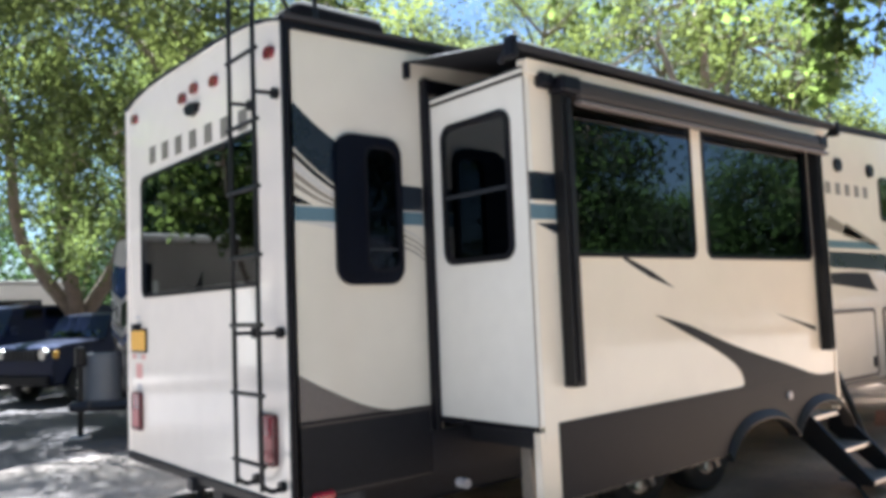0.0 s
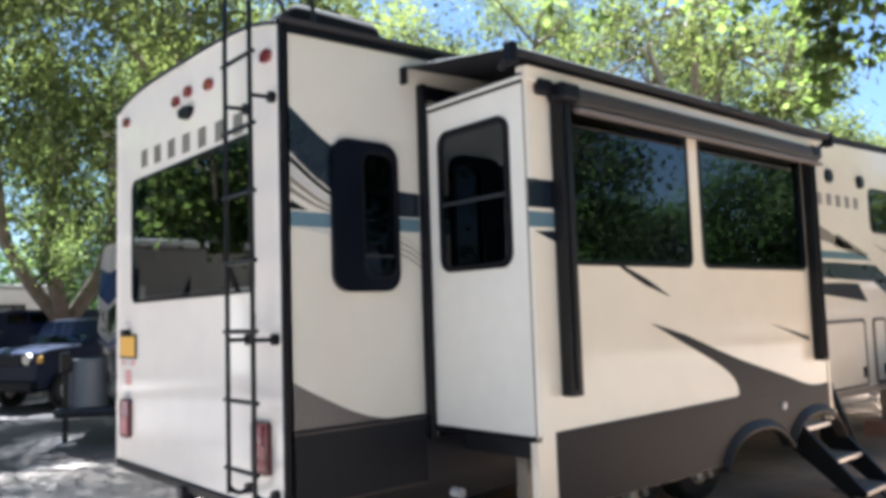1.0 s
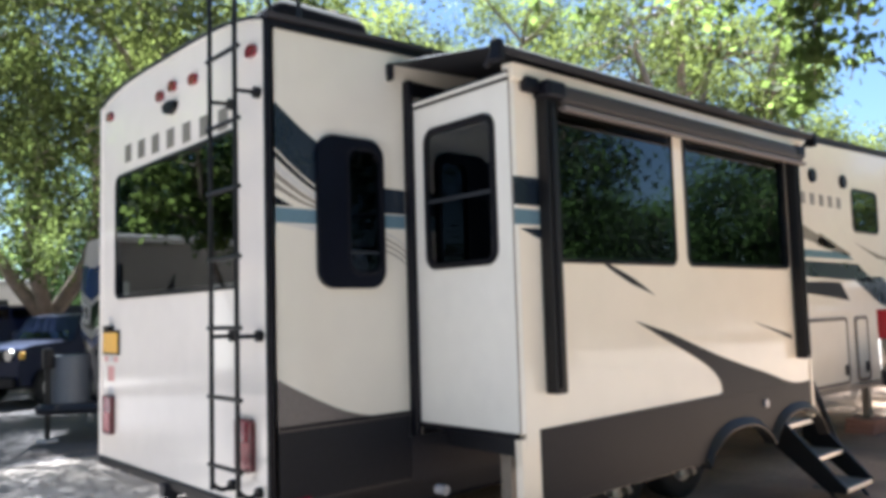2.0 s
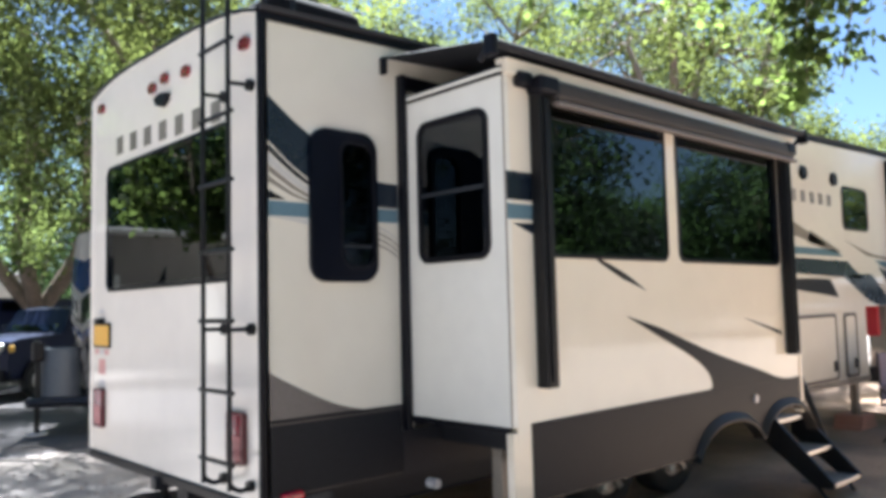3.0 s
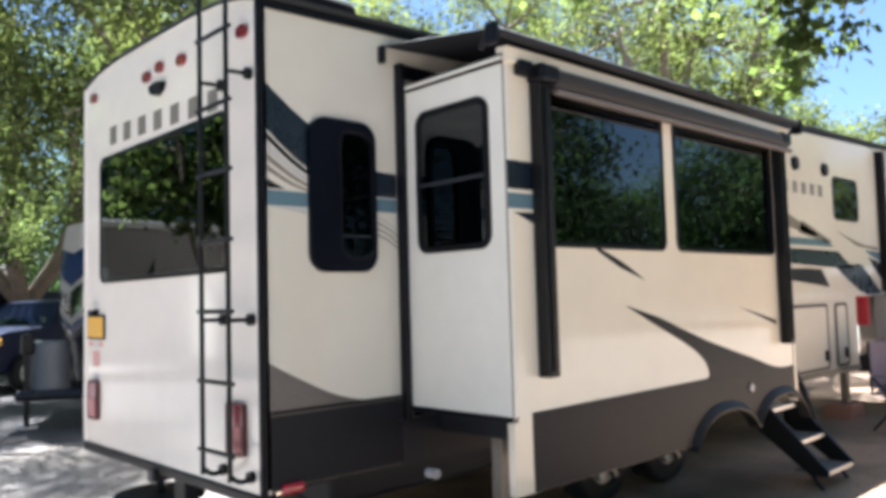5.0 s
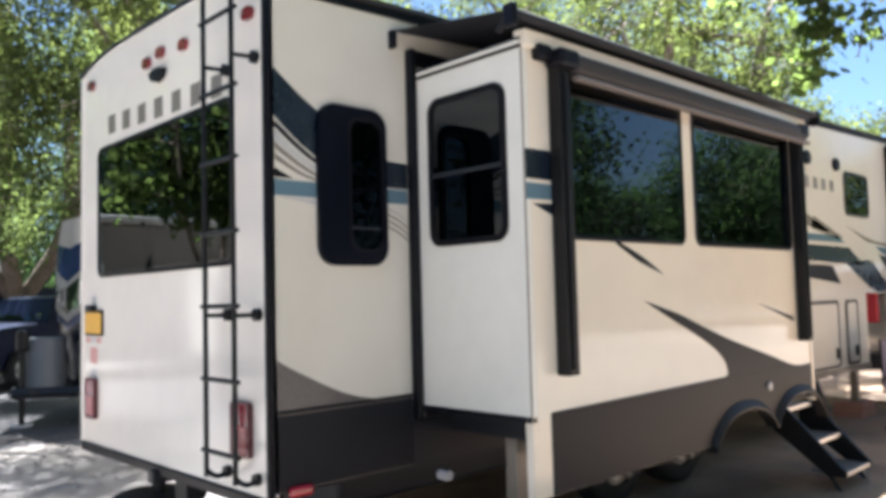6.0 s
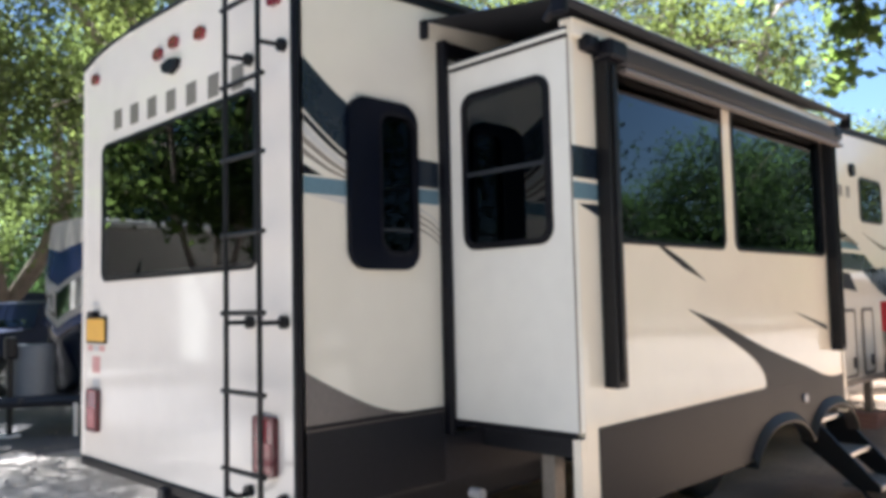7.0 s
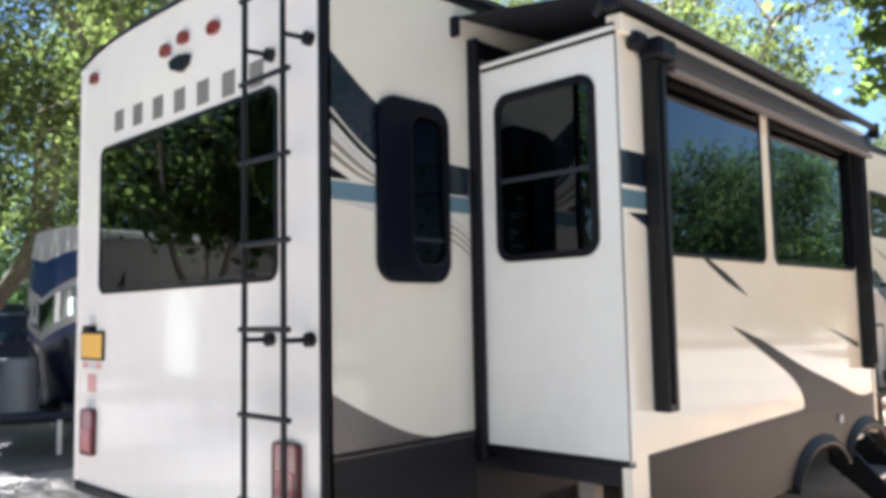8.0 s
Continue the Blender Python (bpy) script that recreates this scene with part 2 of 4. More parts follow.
def wall(pl, u0, u1, v0, v1, holes=(), thick=0.05, top=None, steps=()):
    """A wall panel with rectangular openings through it; top(u) bends its upper edge."""
    bm = bmesh.new()
    us = sorted({u0, u1, *steps, *(h for q in holes for h in q[:2] if u0 < h < u1)})
    vs = sorted({v0, v1, *(h for q in holes for h in q[2:] if v0 < h < v1)})
    for d, flip in ((0, False), (-thick, True)):
        vert = {}
        for i, u in enumerate(us):
            for j, v in enumerate(vs):
                vert[i, j] = bm.verts.new(pl(u, top(u) if top and j == len(vs) - 1 else v, d))
        for i in range(len(us) - 1):
            for j in range(len(vs) - 1):
                uc, vc = (us[i] + us[i + 1]) / 2, (vs[j] + vs[j + 1]) / 2
                if any(q[0] < uc < q[1] and q[2] < vc < q[3] for q in holes):
                    continue
                f = (vert[i, j], vert[i + 1, j], vert[i + 1, j + 1], vert[i, j + 1])
                bm.faces.new(f[::-1] if flip else f)
    bm.verts.ensure_lookup_table()
    half = len(bm.verts) // 2
    bm.verts.index_update()
    for e in [e for e in bm.edges if len(e.link_faces) == 1]:
        a, b = e.verts[0].index, e.verts[1].index
        if a < half and b < half:
            bm.faces.new((bm.verts[a], bm.verts[b], bm.verts[b + half], bm.verts[a + half]))
    bmesh.ops.recalc_face_normals(bm, faces=bm.faces)
    return bm


def curve(*pts, n=10):
    """A smooth run of points through the given corners (Catmull-Rom)."""
    p = [Vector(q) for q in (pts[0], *pts, pts[-1])]
    out = []
    for a, b, c, d in zip(p, p[1:], p[2:], p[3:]):
        for k in range(n):
            t = k / n
            out.append(tuple(0.5 * (2 * b + (c - a) * t + (2 * a - 5 * b + 4 * c - d) * t * t + (3 * b - a - 3 * c + d) * t ** 3)))
    out.append(tuple(pts[-1]))
    return out


def window(parent, pl, u0, u1, v0, v1, r, frame_w=0.03, proud=0.014, name="window", label="black-framed window with dark tinted glass"):
    outer, inner = rrect(u0, u1, v0, v1, r), rrect(u0 + frame_w, u1 - frame_w, v0 + frame_w, v1 - frame_w, max(0.01, r - frame_w))
    w = part(name, ring(pl, outer, inner, -0.03, proud), BLACK, parent, label, smooth=True)
    g = part("pane", plate(pl, rrect(u0 + 0.012, u1 - 0.012, v0 + 0.012, v1 - 0.012, r - 0.01), 0.0, 0.005), GLASS, w, "dark tinted glass")
    g.visible_shadow = False
    return w


def wheel(parent, x, y, r, w, rim_mat=None, out=-1):
    """A road wheel on an axle along y."""
    prof = [(r * 0.62, 0.5), (r * 0.9, 0.5), (r * 0.98, 0.4), (r, 0.25), (r, -0.25), (r * 0.98, -0.4), (r * 0.9, -0.5), (r * 0.62, -0.5)]
    bm = bmesh.new()
    n = 28
    rows = [[bm.verts.new((x + q * math.cos(2 * math.pi * k / n), y + s * w, r + q * math.sin(2 * math.pi * k / n))) for k in range(n)] for q, s in prof]
    for a, b in zip(rows, rows[1:]):
        for k in range(n):
            bm.faces.new((a[k], a[(k + 1) % n], b[(k + 1) % n], b[k]))
    bmesh.ops.recalc_face_normals(bm, faces=bm.faces)
    wh = part("wheel", bm, TYRE, parent, "black rubber tyre", smooth=True)
    bm = bmesh.new()
    yo = y + out * w * 0.42
    tube([(x, yo - out * 0.05, r), (x, yo, r)], r * 0.62, 24, bm=bm)
    for k in range(6):
        a = 2 * math.pi * k / 6
        tube([(x + 0.10 * r * math.cos(a), yo + out * 0.01, r + 0.10 * r * math.sin(a)), (x + 0.56 * r * math.cos(a), yo + out * 0.025, r + 0.56 * r * math.sin(a))], 0.09 * r, 6, bm=bm)
    tube([(x, yo, r), (x, yo + out * 0.05, r)], r * 0.16, 12, bm=bm)
    part("rim", bm, rim_mat or ALU, wh, "silver alloy rim", smooth=True)
    return wh


# ---- ground ----
bm = bmesh.new()
G = 60
xs = [-400, -150, -60, -30] + [-14 + i * 0.7 for i in range(G)] + [45, 80, 180, 400]
gv = {}
for i, x in enumerate(xs):
    for j, y in enumerate(xs):
        near = abs(x) < 30 and abs(y) < 30
        gv[i, j] = bm.verts.new((x, y, (noise.noise((x * 0.5, y * 0.5, 0)) * 0.025 - 0.02) if near else -0.02))
for i in range(len(xs) - 1):
    for j in range(len(xs) - 1):
        bm.faces.new((gv[i, j], gv[i + 1, j], gv[i + 1, j + 1], gv[i, j + 1]))
tagged(part("ground", bm, GROUND, smooth=True), "tan gravel and dirt campsite ground", "ground", kind="structure")

# brown dirt pad round and under the trailer
bm = bmesh.new()
pad = {}
for i in range(56):
    for j in range(40):
        u, v = i / 55, j / 39
        edge = 1 + 0.05 * noise.noise((u * 6, v * 6, 3))
        x, y = 0.9 + 16.0 * (0.5 + (u - 0.5) * edge), -5.0 + 11.2 * (0.5 + (v - 0.5) * edge)
        rim = min(u, 1 - u, v, 1 - v) < 0.02
        pad[i, j] = bm.verts.new((x, y, noise.noise((x * 0.5, y * 0.5, 0)) * 0.025 - 0.02 + (-0.02 if rim else 0.012)))
for i in range(55):
    for j in range(39):
        bm.faces.new((pad[i, j], pad[i + 1, j], pad[i + 1, j + 1], pad[i, j + 1]))
tagged(part("dirt_pad", bm, DIRT, smooth=True), "bare brown dirt of the trailer's parking pad", "ground", kind="structure")

# worn asphalt lane behind the trailer
bm = bmesh.new()
lane = {}
for i in range(50):
    for j in range(44):
        u, v = i / 49, j / 43
        edge = 1 + 0.04 * noise.noise((u * 7, v * 7, 8))
        x, y = -13.5 + 26.0 * (0.5 + (u - 0.5) * edge), 6.45 + 11.0 * (0.5 + (v - 0.5) * edge)
        rim = min(u, 1 - u, v, 1 - v) < 0.02
        lane[i, j] = bm.verts.new((x, y, noise.noise((x * 0.5, y * 0.5, 0)) * 0.025 - 0.02 + (-0.02 if rim else 0.008)))
for i in range(49):
    for j in range(43):
        bm.faces.new((lane[i, j], lane[i + 1, j], lane[i + 1, j + 1], lane[i, j + 1]))
tagged(part("road", bm, ASPHALT, smooth=True), "worn grey asphalt lane strewn with dirt", "road", kind="structure")

# ---- the trailer ----
W = 2.56                                  # body width
BOT, XF = 0.65, 10.4
rv = thing("fifth_wheel_trailer", "cream fifth-wheel camping trailer with dark swoosh graphics and open slide-out", "trailer")


def side_top(x):
    return 3.225 + 0.030 * x


def arch(y):
    t = (y - W / 2) / (W / 2)
    return 3.225 + 0.018 * y + 0.10 * (1 - t ** 4)


REAR, NEAR, SX, SY = on_rear(0.0), on_side(0.0), 0.975, -0.86
SLIDE_END, FASCIA = on_rear(SX), on_side(SY)

rear = part("rear_wall", wall(REAR, 0.0, W, BOT - 0.02, 3.2, [(0.36, 2.20, 1.83, 2.66)], 0.05, arch, [W * k / 16 for k in range(17)]), CAP, rv, "glossy white fibreglass rear cap")
near = part("side_wall", wall(NEAR, 0.03, XF, BOT, 3.2, [(0.36, 0.74, 1.81, 2.61), (1.03, 4.36, 0.9, 2.93), (8.34, XF, 0.5, 1.5), (7.83, 8.55, 2.46, 2.93), (4.75, 5.35, 0.85, 2.7)], 0.05, side_top), SIDE, rv, "glossy cream fibreglass side wall")
part("side_wall", wall(on_side(W), 0.03, XF, BOT, 3.2, [(8.34, XF, 0.5, 1.5), (2.0, 3.6, 1.8, 2.6)], -0.05, side_top), SIDE, rv)
part("front_wall", B(XF, XF + 0.05, 0, W, 1.5, 3.5, 0.02), SIDE, rv)
part("front_wall", B(8.34, 8.39, 0.05, W - 0.05, BOT, 1.5), SIDE, rv)
part("overhang_floor", B(8.39, XF, 0.05, W - 0.05, 1.5, 1.55), CHASSIS, rv)
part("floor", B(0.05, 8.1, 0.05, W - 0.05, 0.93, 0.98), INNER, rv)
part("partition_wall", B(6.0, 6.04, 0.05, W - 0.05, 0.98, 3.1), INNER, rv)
bm = bmesh.new()
rows = []
for x in (-0.015, 0.3, 3, 6, 9, XF + 0.05):
    rows.append([bm.verts.new((x, W * k / 16, arch(W * k / 16) + 0.03 * max(0, x) + (0.012 if 0 < k < 16 else 0.004))) for k in range(17)])
for a, b in zip(rows, rows[1:]):
    for k in range(16):
        bm.faces.new((a[k], b[k], b[k + 1], a[k + 1]))
bmesh.ops.solidify(bm, geom=bm.faces[:], thickness=0.03)
part("roof", bm, ROOFM, rv, "grey membrane roof with a low crown")
part("rear_roof_moulding", tube([(-0.012, W * k / 24, arch(W * k / 24) + 0.012) for k in range(25)], 0.013, 8), BLACK, rv, "black moulding along the rear roof edge", smooth=True)
bm = B(0.0, XF, -0.03, 0.02, 0, 0.03)
for v in bm.verts:
    v.co.z += side_top(v.co.x) + 0.012
part("roof_rail", bm, CASE, rv, "brown-grey gutter rail")
bm = B(0.0, XF, -0.014, 0.02, 0, 0.045)
for v in bm.verts:
    v.co.z += side_top(v.co.x) - 0.035
part("roof_moulding", bm, BLACK, rv, "black side roof moulding")
part("corner_moulding", B(-0.010, 0.030, -0.012, 0.014, BOT - 0.02, 3.24, 0.005), BLACK, rv, "black rear corner moulding")
part("corner_moulding", B(-0.012, 0.04, W - 0.04, W + 0.012, BOT - 0.02, 3.29, 0.01), CAP, rv)
part("slide_seal", B(0.934, SX - 0.002, -0.066, 0.0, 0.90, 3.045, 0.010), BLACK, rv, "black rubber slide-out seal")
part("slide_header", B(SX, 4.42, -0.045, 0.0, 2.965, 3.045, 0.004), BLACK, rv)
part("rear_sill", B(-0.02, 0.10, 0.02, W - 0.02, BOT - 0.08, BOT - 0.02, 0.01), BLACK, rv)

window(rv, REAR, 0.32, 2.245, 1.79, 2.70, 0.075, 0.02, 0.010, "rear_window", "wide dark tinted rear window mirroring trees")
sw = part("side_window", ring(NEAR, rrect(0.302, 0.758, 1.776, 2.644, 0.105), rrect(0.495, 0.742, 1.852, 2.592, 0.085), -0.03, 0.034), SHROUD, rv, "dark side window with a broad black moulded shroud", smooth=True)
bevel_ring = ring(NEAR, rrect(0.490, 0.747, 1.847, 2.597, 0.088), rrect(0.508, 0.730, 1.868, 2.576, 0.075), 0.010, 0.0365)
part("opening_lip", bevel_ring, BLACK, sw, smooth=True)
g = part("pane", plate(NEAR, rrect(0.500, 0.738, 1.858, 2.586, 0.08), 0.006, 0.011), GLASS, sw, "dark tinted glass")
g.visible_shadow = False
part("vent_rail", B(0.515, 0.725, -0.016, -0.0115, 1.975, 1.990), SASH, sw)
window(rv, NEAR, 7.79, 8.59, 2.43, 2.96, 0.09, 0.03, 0.012, "bedroom_window", "small dark bedroom window with rounded corners")

# graphics on the rear quarter
def decal(parent, pl, pts, material, label="", d=0.002, name="graphic"):
    return part(name, plate(pl, pts, 0.0, d), material, parent, label)


decal(rv, NEAR, curve((0.05, 2.785), (0.12, 2.73), (0.22, 2.655), (0.335, 2.585)) + curve((0.335, 2.33), (0.22, 2.40), (0.12, 2.475), (0.05, 2.535)), NAVY, "glossy dark navy swoosh")
decal(rv, NEAR, curve((0.05, 2.515), (0.2, 2.40), (0.335, 2.315)) + curve((0.335, 2.295), (0.2, 2.37), (0.05, 2.48)), BLACK)
decal(rv, NEAR, curve((0.05, 2.465), (0.2, 2.355), (0.335, 2.28)) + curve((0.335, 2.255), (0.2, 2.32), (0.05, 2.415)), SILVER, "silver stripe")
decal(rv, NEAR, curve((0.05, 2.405), (0.2, 2.31), (0.335, 2.245)) + curve((0.335, 2.232), (0.2, 2.285), (0.05, 2.37)), TAUPE)
decal(rv, NEAR, curve((0.05, 2.345), (0.2, 2.265), (0.335, 2.222)) + curve((0.335, 2.212), (0.2, 2.246), (0.05, 2.315)), TAUPE)
decal(rv, NEAR, [(0.05, 2.27), (0.16, 2.222), (0.05, 2.222)], BLACK)
decal(rv, NEAR, [(0.05, 2.212), (0.934, 2.214), (0.934, 2.134), (0.05, 2.13)], TEAL, "slate teal stripe")
decal(rv, NEAR, curve((0.05, 2.124), (0.2, 2.108), (0.335, 2.085)) + [(0.335, 2.124)], SILVER)
decal(rv, NEAR, [(0.76, 2.375), (0.934, 2.369), (0.934, 2.222), (0.76, 2.222)], NAVY, "dark navy band")
for k in range(4):
    z = 2.11 - 0.035 * k
    decal(rv, NEAR, curve((0.78, z), (0.87, z - 0.035), (0.945, z - 0.085)) + curve((0.945, z - 0.093), (0.87, z - 0.045), (0.78, z - 0.01)), TAUPE if k else SILVER)
decal(rv, NEAR, curve((0.05, 1.30), (0.2, 1.22), (0.45, 1.105), (0.66, 1.05), (0.80, 1.046)) + [(0.934, 1.05), (0.934, BOT), (0.05, BOT)], GREYB, "brown-grey lower swoosh")
part("skirt_moulding", B(0.05, 0.934, -0.010, 0.0, 1.032, 1.050, 0.003), BLACK, rv)
decal(rv, NEAR, [(0.05, BOT + 0.004), (0.934, BOT + 0.004), (0.934, 1.024), (0.05, 1.024)], GREY, "charcoal lower skirt", 0.005)

# front part of the side
decal(rv, NEAR, [(4.42, 2.19), (7.5, 2.18), (7.75, 2.10), (4.42, 2.10)], TEAL, "slate teal stripe")
decal(rv, NEAR, [(4.42, 2.08), (7.85, 2.05), (8.35, 1.84), (7.5, 1.86), (4.42, 1.95)], NAVY, "dark navy band")
decal(rv, NEAR, curve((6.2, 1.83), (6.9, 1.84), (7.33, 1.83)) + curve((7.55, 1.62), (7.1, 1.66), (6.2, 1.73)), GREY)
decal(rv, NEAR, curve((7.75, 1.86), (8.3, 1.90), (8.62, 1.90)) + curve((9.3, 1.52), (8.75, 1.52), (8.35, 1.62)), NAVY)
decal(rv, NEAR, curve((7.8, 2.31), (8.6, 2.17), (9.25, 2.13)) + curve((9.25, 2.09), (8.5, 2.13)), TAUPE)
decal(rv, NEAR, [(8.75, 2.085), (9.3, 2.07), (9.3, 1.95), (8.95, 2.02)], TEAL)
decal(rv, NEAR, [(8.85, 2.0), (9.3, 1.93), (9.3, 1.72)], NAVY)
for a in ((6.35, 2.45), (6.75, 2.38)):
    decal(rv, NEAR, [(a[0], a[1] - 0.14), (a[0] + 0.1, a[1]), (a[0] + 0.95, a[1] - 0.22), (a[0] + 0.80, a[1] - 0.24)], TAUPE)
for k in range(5):
    u = 6.42 + 0.235 * k
    decal(rv, NEAR, [(u, 2.685), (u, 2.815), (u + 0.12, 2.815), (u + 0.12, 2.685)], LETTER, name="lettering_bar")
for u in (6.72, 7.55):
    part("side_speaker", tube([(u, -0.035, 3.01), (u, 0.0, 3.01)], 0.075, 18), BLACK, rv, "round black outdoor speaker", smooth=True)
part("bedroom_slide_post", B(9.30, 9.42, -0.10, 0.0, 1.55, 3.42, 0.01), BLACK, rv, "black vertical awning post")
part("bedroom_slide", B(9.42, 10.3, -0.08, 0.0, 1.6, 3.35, 0.02), SIDE, rv)
for u0, u1 in ((6.0, 7.40), (7.63, 8.0)):
    d = part("compartment_door", plate(NEAR, rrect(u0 + 0.03, u1 - 0.03, 0.71, 1.40, 0.05), 0.0, 0.012), SIDE, rv, "cream storage compartment door")
    part("door_frame", ring(NEAR, rrect(u0, u1, 0.68, 1.435, 0.06), rrect(u0 + 0.035, u1 - 0.035, 0.715, 1.40, 0.04), 0.0, 0.018), GREYB, d, smooth=True)
    part("latch", B(u1 - 0.14, u1 - 0.09, -0.035, -0.012, 0.78, 0.90, 0.008), BLACK, d)
part("lower_rail", B(6.0, 8.34, -0.02, 0.05, 0.60, 0.665, 0.008), TAUPE, rv)
dr = part("entry_door", plate(NEAR, rrect(4.72, 5.38, 0.83, 2.72, 0.06), -0.04, 0.012), SIDE, rv, "cream entry door")
part("door_handle", B(5.22, 5.32, -0.05, -0.012, 1.65, 1.80, 0.01), BLACK, dr)
part("landing_leg", B(8.40, 8.49, 0.18, 0.27, 0.158, 1.5, 0.008), TAUPE, rv, "tan steel landing leg")

# marker lamps, camera, rear lettering bars, plate, tail lamps
for y, z in ((2.36, 3.178), (1.40, 3.12), (1.20, 3.142), (0.885, 3.112), (0.14, 3.087)):
    bm = plate(REAR, rrect(y - 0.054, y + 0.054, z - 0.034, z + 0.034, 0.033), 0.0, 0.022)
    lamp = part("marker_lamp", bm, RED, rv, "small oval red marker lamp", smooth=True)
    # pinkish highlight on the lens, painted as a paler red strip
    part("lens_highlight", B(-0.0245, -0.022, y - 0.016, y + 0.016, z - 0.004, z + 0.004), REDHI, lamp)
cm = part("rear_camera", plate(REAR, curve((1.32, 3.03), (1.22, 3.045), (1.12, 3.03), n=5) + curve((1.14, 2.985), (1.22, 2.96), (1.30, 2.985), n=5), 0.0, 0.035), BLACK, rv, "black rear-view camera housing")
part("cable", tube([(-0.006, 1.38, 3.10), (-0.006, 1.32, 3.06), (-0.006, 1.26, 3.04)], 0.005, 6), PALE, rv)
for k in range(7):
    y, z = 2.0 - 0.25 * k, 2.776 - 0.0095 * k
    decal(rv, REAR, [(y + 0.058, z), (y - 0.058, z), (y - 0.058, z + 0.126), (y + 0.058, z + 0.126)], LETTER, "plain taupe bar", d=0.004, name="lettering_bar")
pb = part("plate_bracket", plate(REAR, rrect(2.155, 2.485, 1.385, 1.565, 0.01), 0.0, 0.012), BLACK, rv, "black licence plate bracket")
part("plate", plate(REAR, rrect(2.17, 2.47, 1.40, 1.548, 0.012), 0.012, 0.016), AMBER, pb, "yellow plate")
part("plate_lamp", B(-0.05, 0.0, 2.28, 2.38, 1.562, 1.60, 0.008), BLACK, pb)
for y0, y1, z0, z1, m_ in ((2.20, 2.28, 1.335, 1.372, PINK), (2.30, 2.38, 1.335, 1.372, PALE), (2.40, 2.48, 1.335, 1.372, PINK), (2.27, 2.40, 1.19, 1.30, PINK), (2.28, 2.39, 1.10, 1.15, PALE), (2.30, 2.40, 1.64, 1.66, PALE)):
    decal(rv, REAR, [(y0, z0), (y1, z0), (y1, z1), (y0, z1)], m_, d=0.002, name="sticker_bar")
for y0, y1 in ((2.265, 2.425), (0.155, 0.325)):
    tl = part("tail_lamp", plate(REAR, rrect(y0, y1, 0.815, 1.08, 0.02), 0.0, 0.028), RED, rv, "tall red tail lamp", smooth=True)
    part("reversing_lens", plate(REAR, rrect(y0 + 0.018, y1 - 0.018, 0.832, 0.965, 0.015), 0.028, 0.033), REDP, tl, "pink reversing lens")
    part("lamp_bezel", ring(REAR, rrect(y0 - 0.008, y1 + 0.008, 0.807, 1.088, 0.026), rrect(y0 + 0.006, y1 - 0.006, 0.821, 1.074, 0.016), 0.0, 0.031), REDD, tl, smooth=True)
for x, y in ((0.17, -0.02),):
    part("side_lamp", B(x - 0.07, x + 0.07, -0.04, 0.0, 0.615, 0.675, 0.02), REDS, rv, "red side clearance lamp")

# ladder
LX = -0.13
rail_pts = lambda y: [(-0.01, y - 0.004, 0.715), (-0.07, y, 0.70), (LX + 0.005, y, 0.74), (LX, y, 0.82), (LX, y, 2.0), (LX, y, 3.35), (LX + 0.02, y, 3.52), (LX + 0.10, y, 3.60), (LX + 0.26, y, 3.60), (LX + 0.36, y, 3.53), (LX + 0.40, y, 3.40), (LX + 0.40, y, 3.30)]
lad = part("ladder", tube(curve(*rail_pts(0.094), n=4), 0.0135, 10), METALK, rv, "black tubular rear roof ladder", smooth=True)
part("ladder_rail", tube(curve(*rail_pts(0.393), n=4), 0.0135, 10), METALK, lad, smooth=True)
for z in (3.075, 2.683, 2.318, 1.95, 1.577, 1.206, 0.842):
    part("rung", tube([(LX, 0.055, z), (LX, 0.43, z)], 0.013, 8), METALK, lad, smooth=True)
for y in (0.094, 0.393):
    for z in (1.53, 2.84):
        bm = tube([(LX, y, z), (-0.012, y - 0.02, z)], 0.012, 8)
        tube([(-0.03, y - 0.02, z), (0.0, y - 0.02, z)], 0.032, 12, bm=bm)
        part("standoff", bm, METALK, lad, smooth=True)
    bm = tube([(-0.03, y, 0.715), (0.0, y, 0.715)], 0.03, 12)
    part("foot", bm, METALK, lad, smooth=True)

# roof unit
bm = B(0.42, 1.16, 0.58, 1.22, 3.32, 3.68, 0.10, 4)
ac = part("roof_vent_cover", bm, VENT, rv, "low black roof vent housing", smooth=True)

# ---- slide-out ----
slide = part("slide_out", wall(SLIDE_END, SY, 0.0, 0.985, 2.872, [(-0.71, -0.19, 1.91, 2.68)], 0.04), WHITE, rv, "white slide-out end wall")
W1, W2 = (1.31, 2.53, 1.882, 2.815), (2.662, 4.150, 1.882, 2.815)


def fascia_bottom(x):
    z = 0.575
    for c, half, h in ((3.23, 0.47, 0.22), (4.13, 0.46, 0.24)):
        q = abs(x - c) / half
        if q < 1:
            z = max(z, 0.575 + h * (1 - q ** 2.4) ** 0.75)
    return z


# the fascia: an upper wall with two window openings and a lower board with wheel arches
part("fascia", wall(FASCIA, SX + 0.042, 4.41, 0.90, 2.95, [(1.35, 2.49, 1.925, 2.775), (2.705, 4.110, 1.925, 2.775)], 0.045), FASC, slide, "cream slide-out front wall")
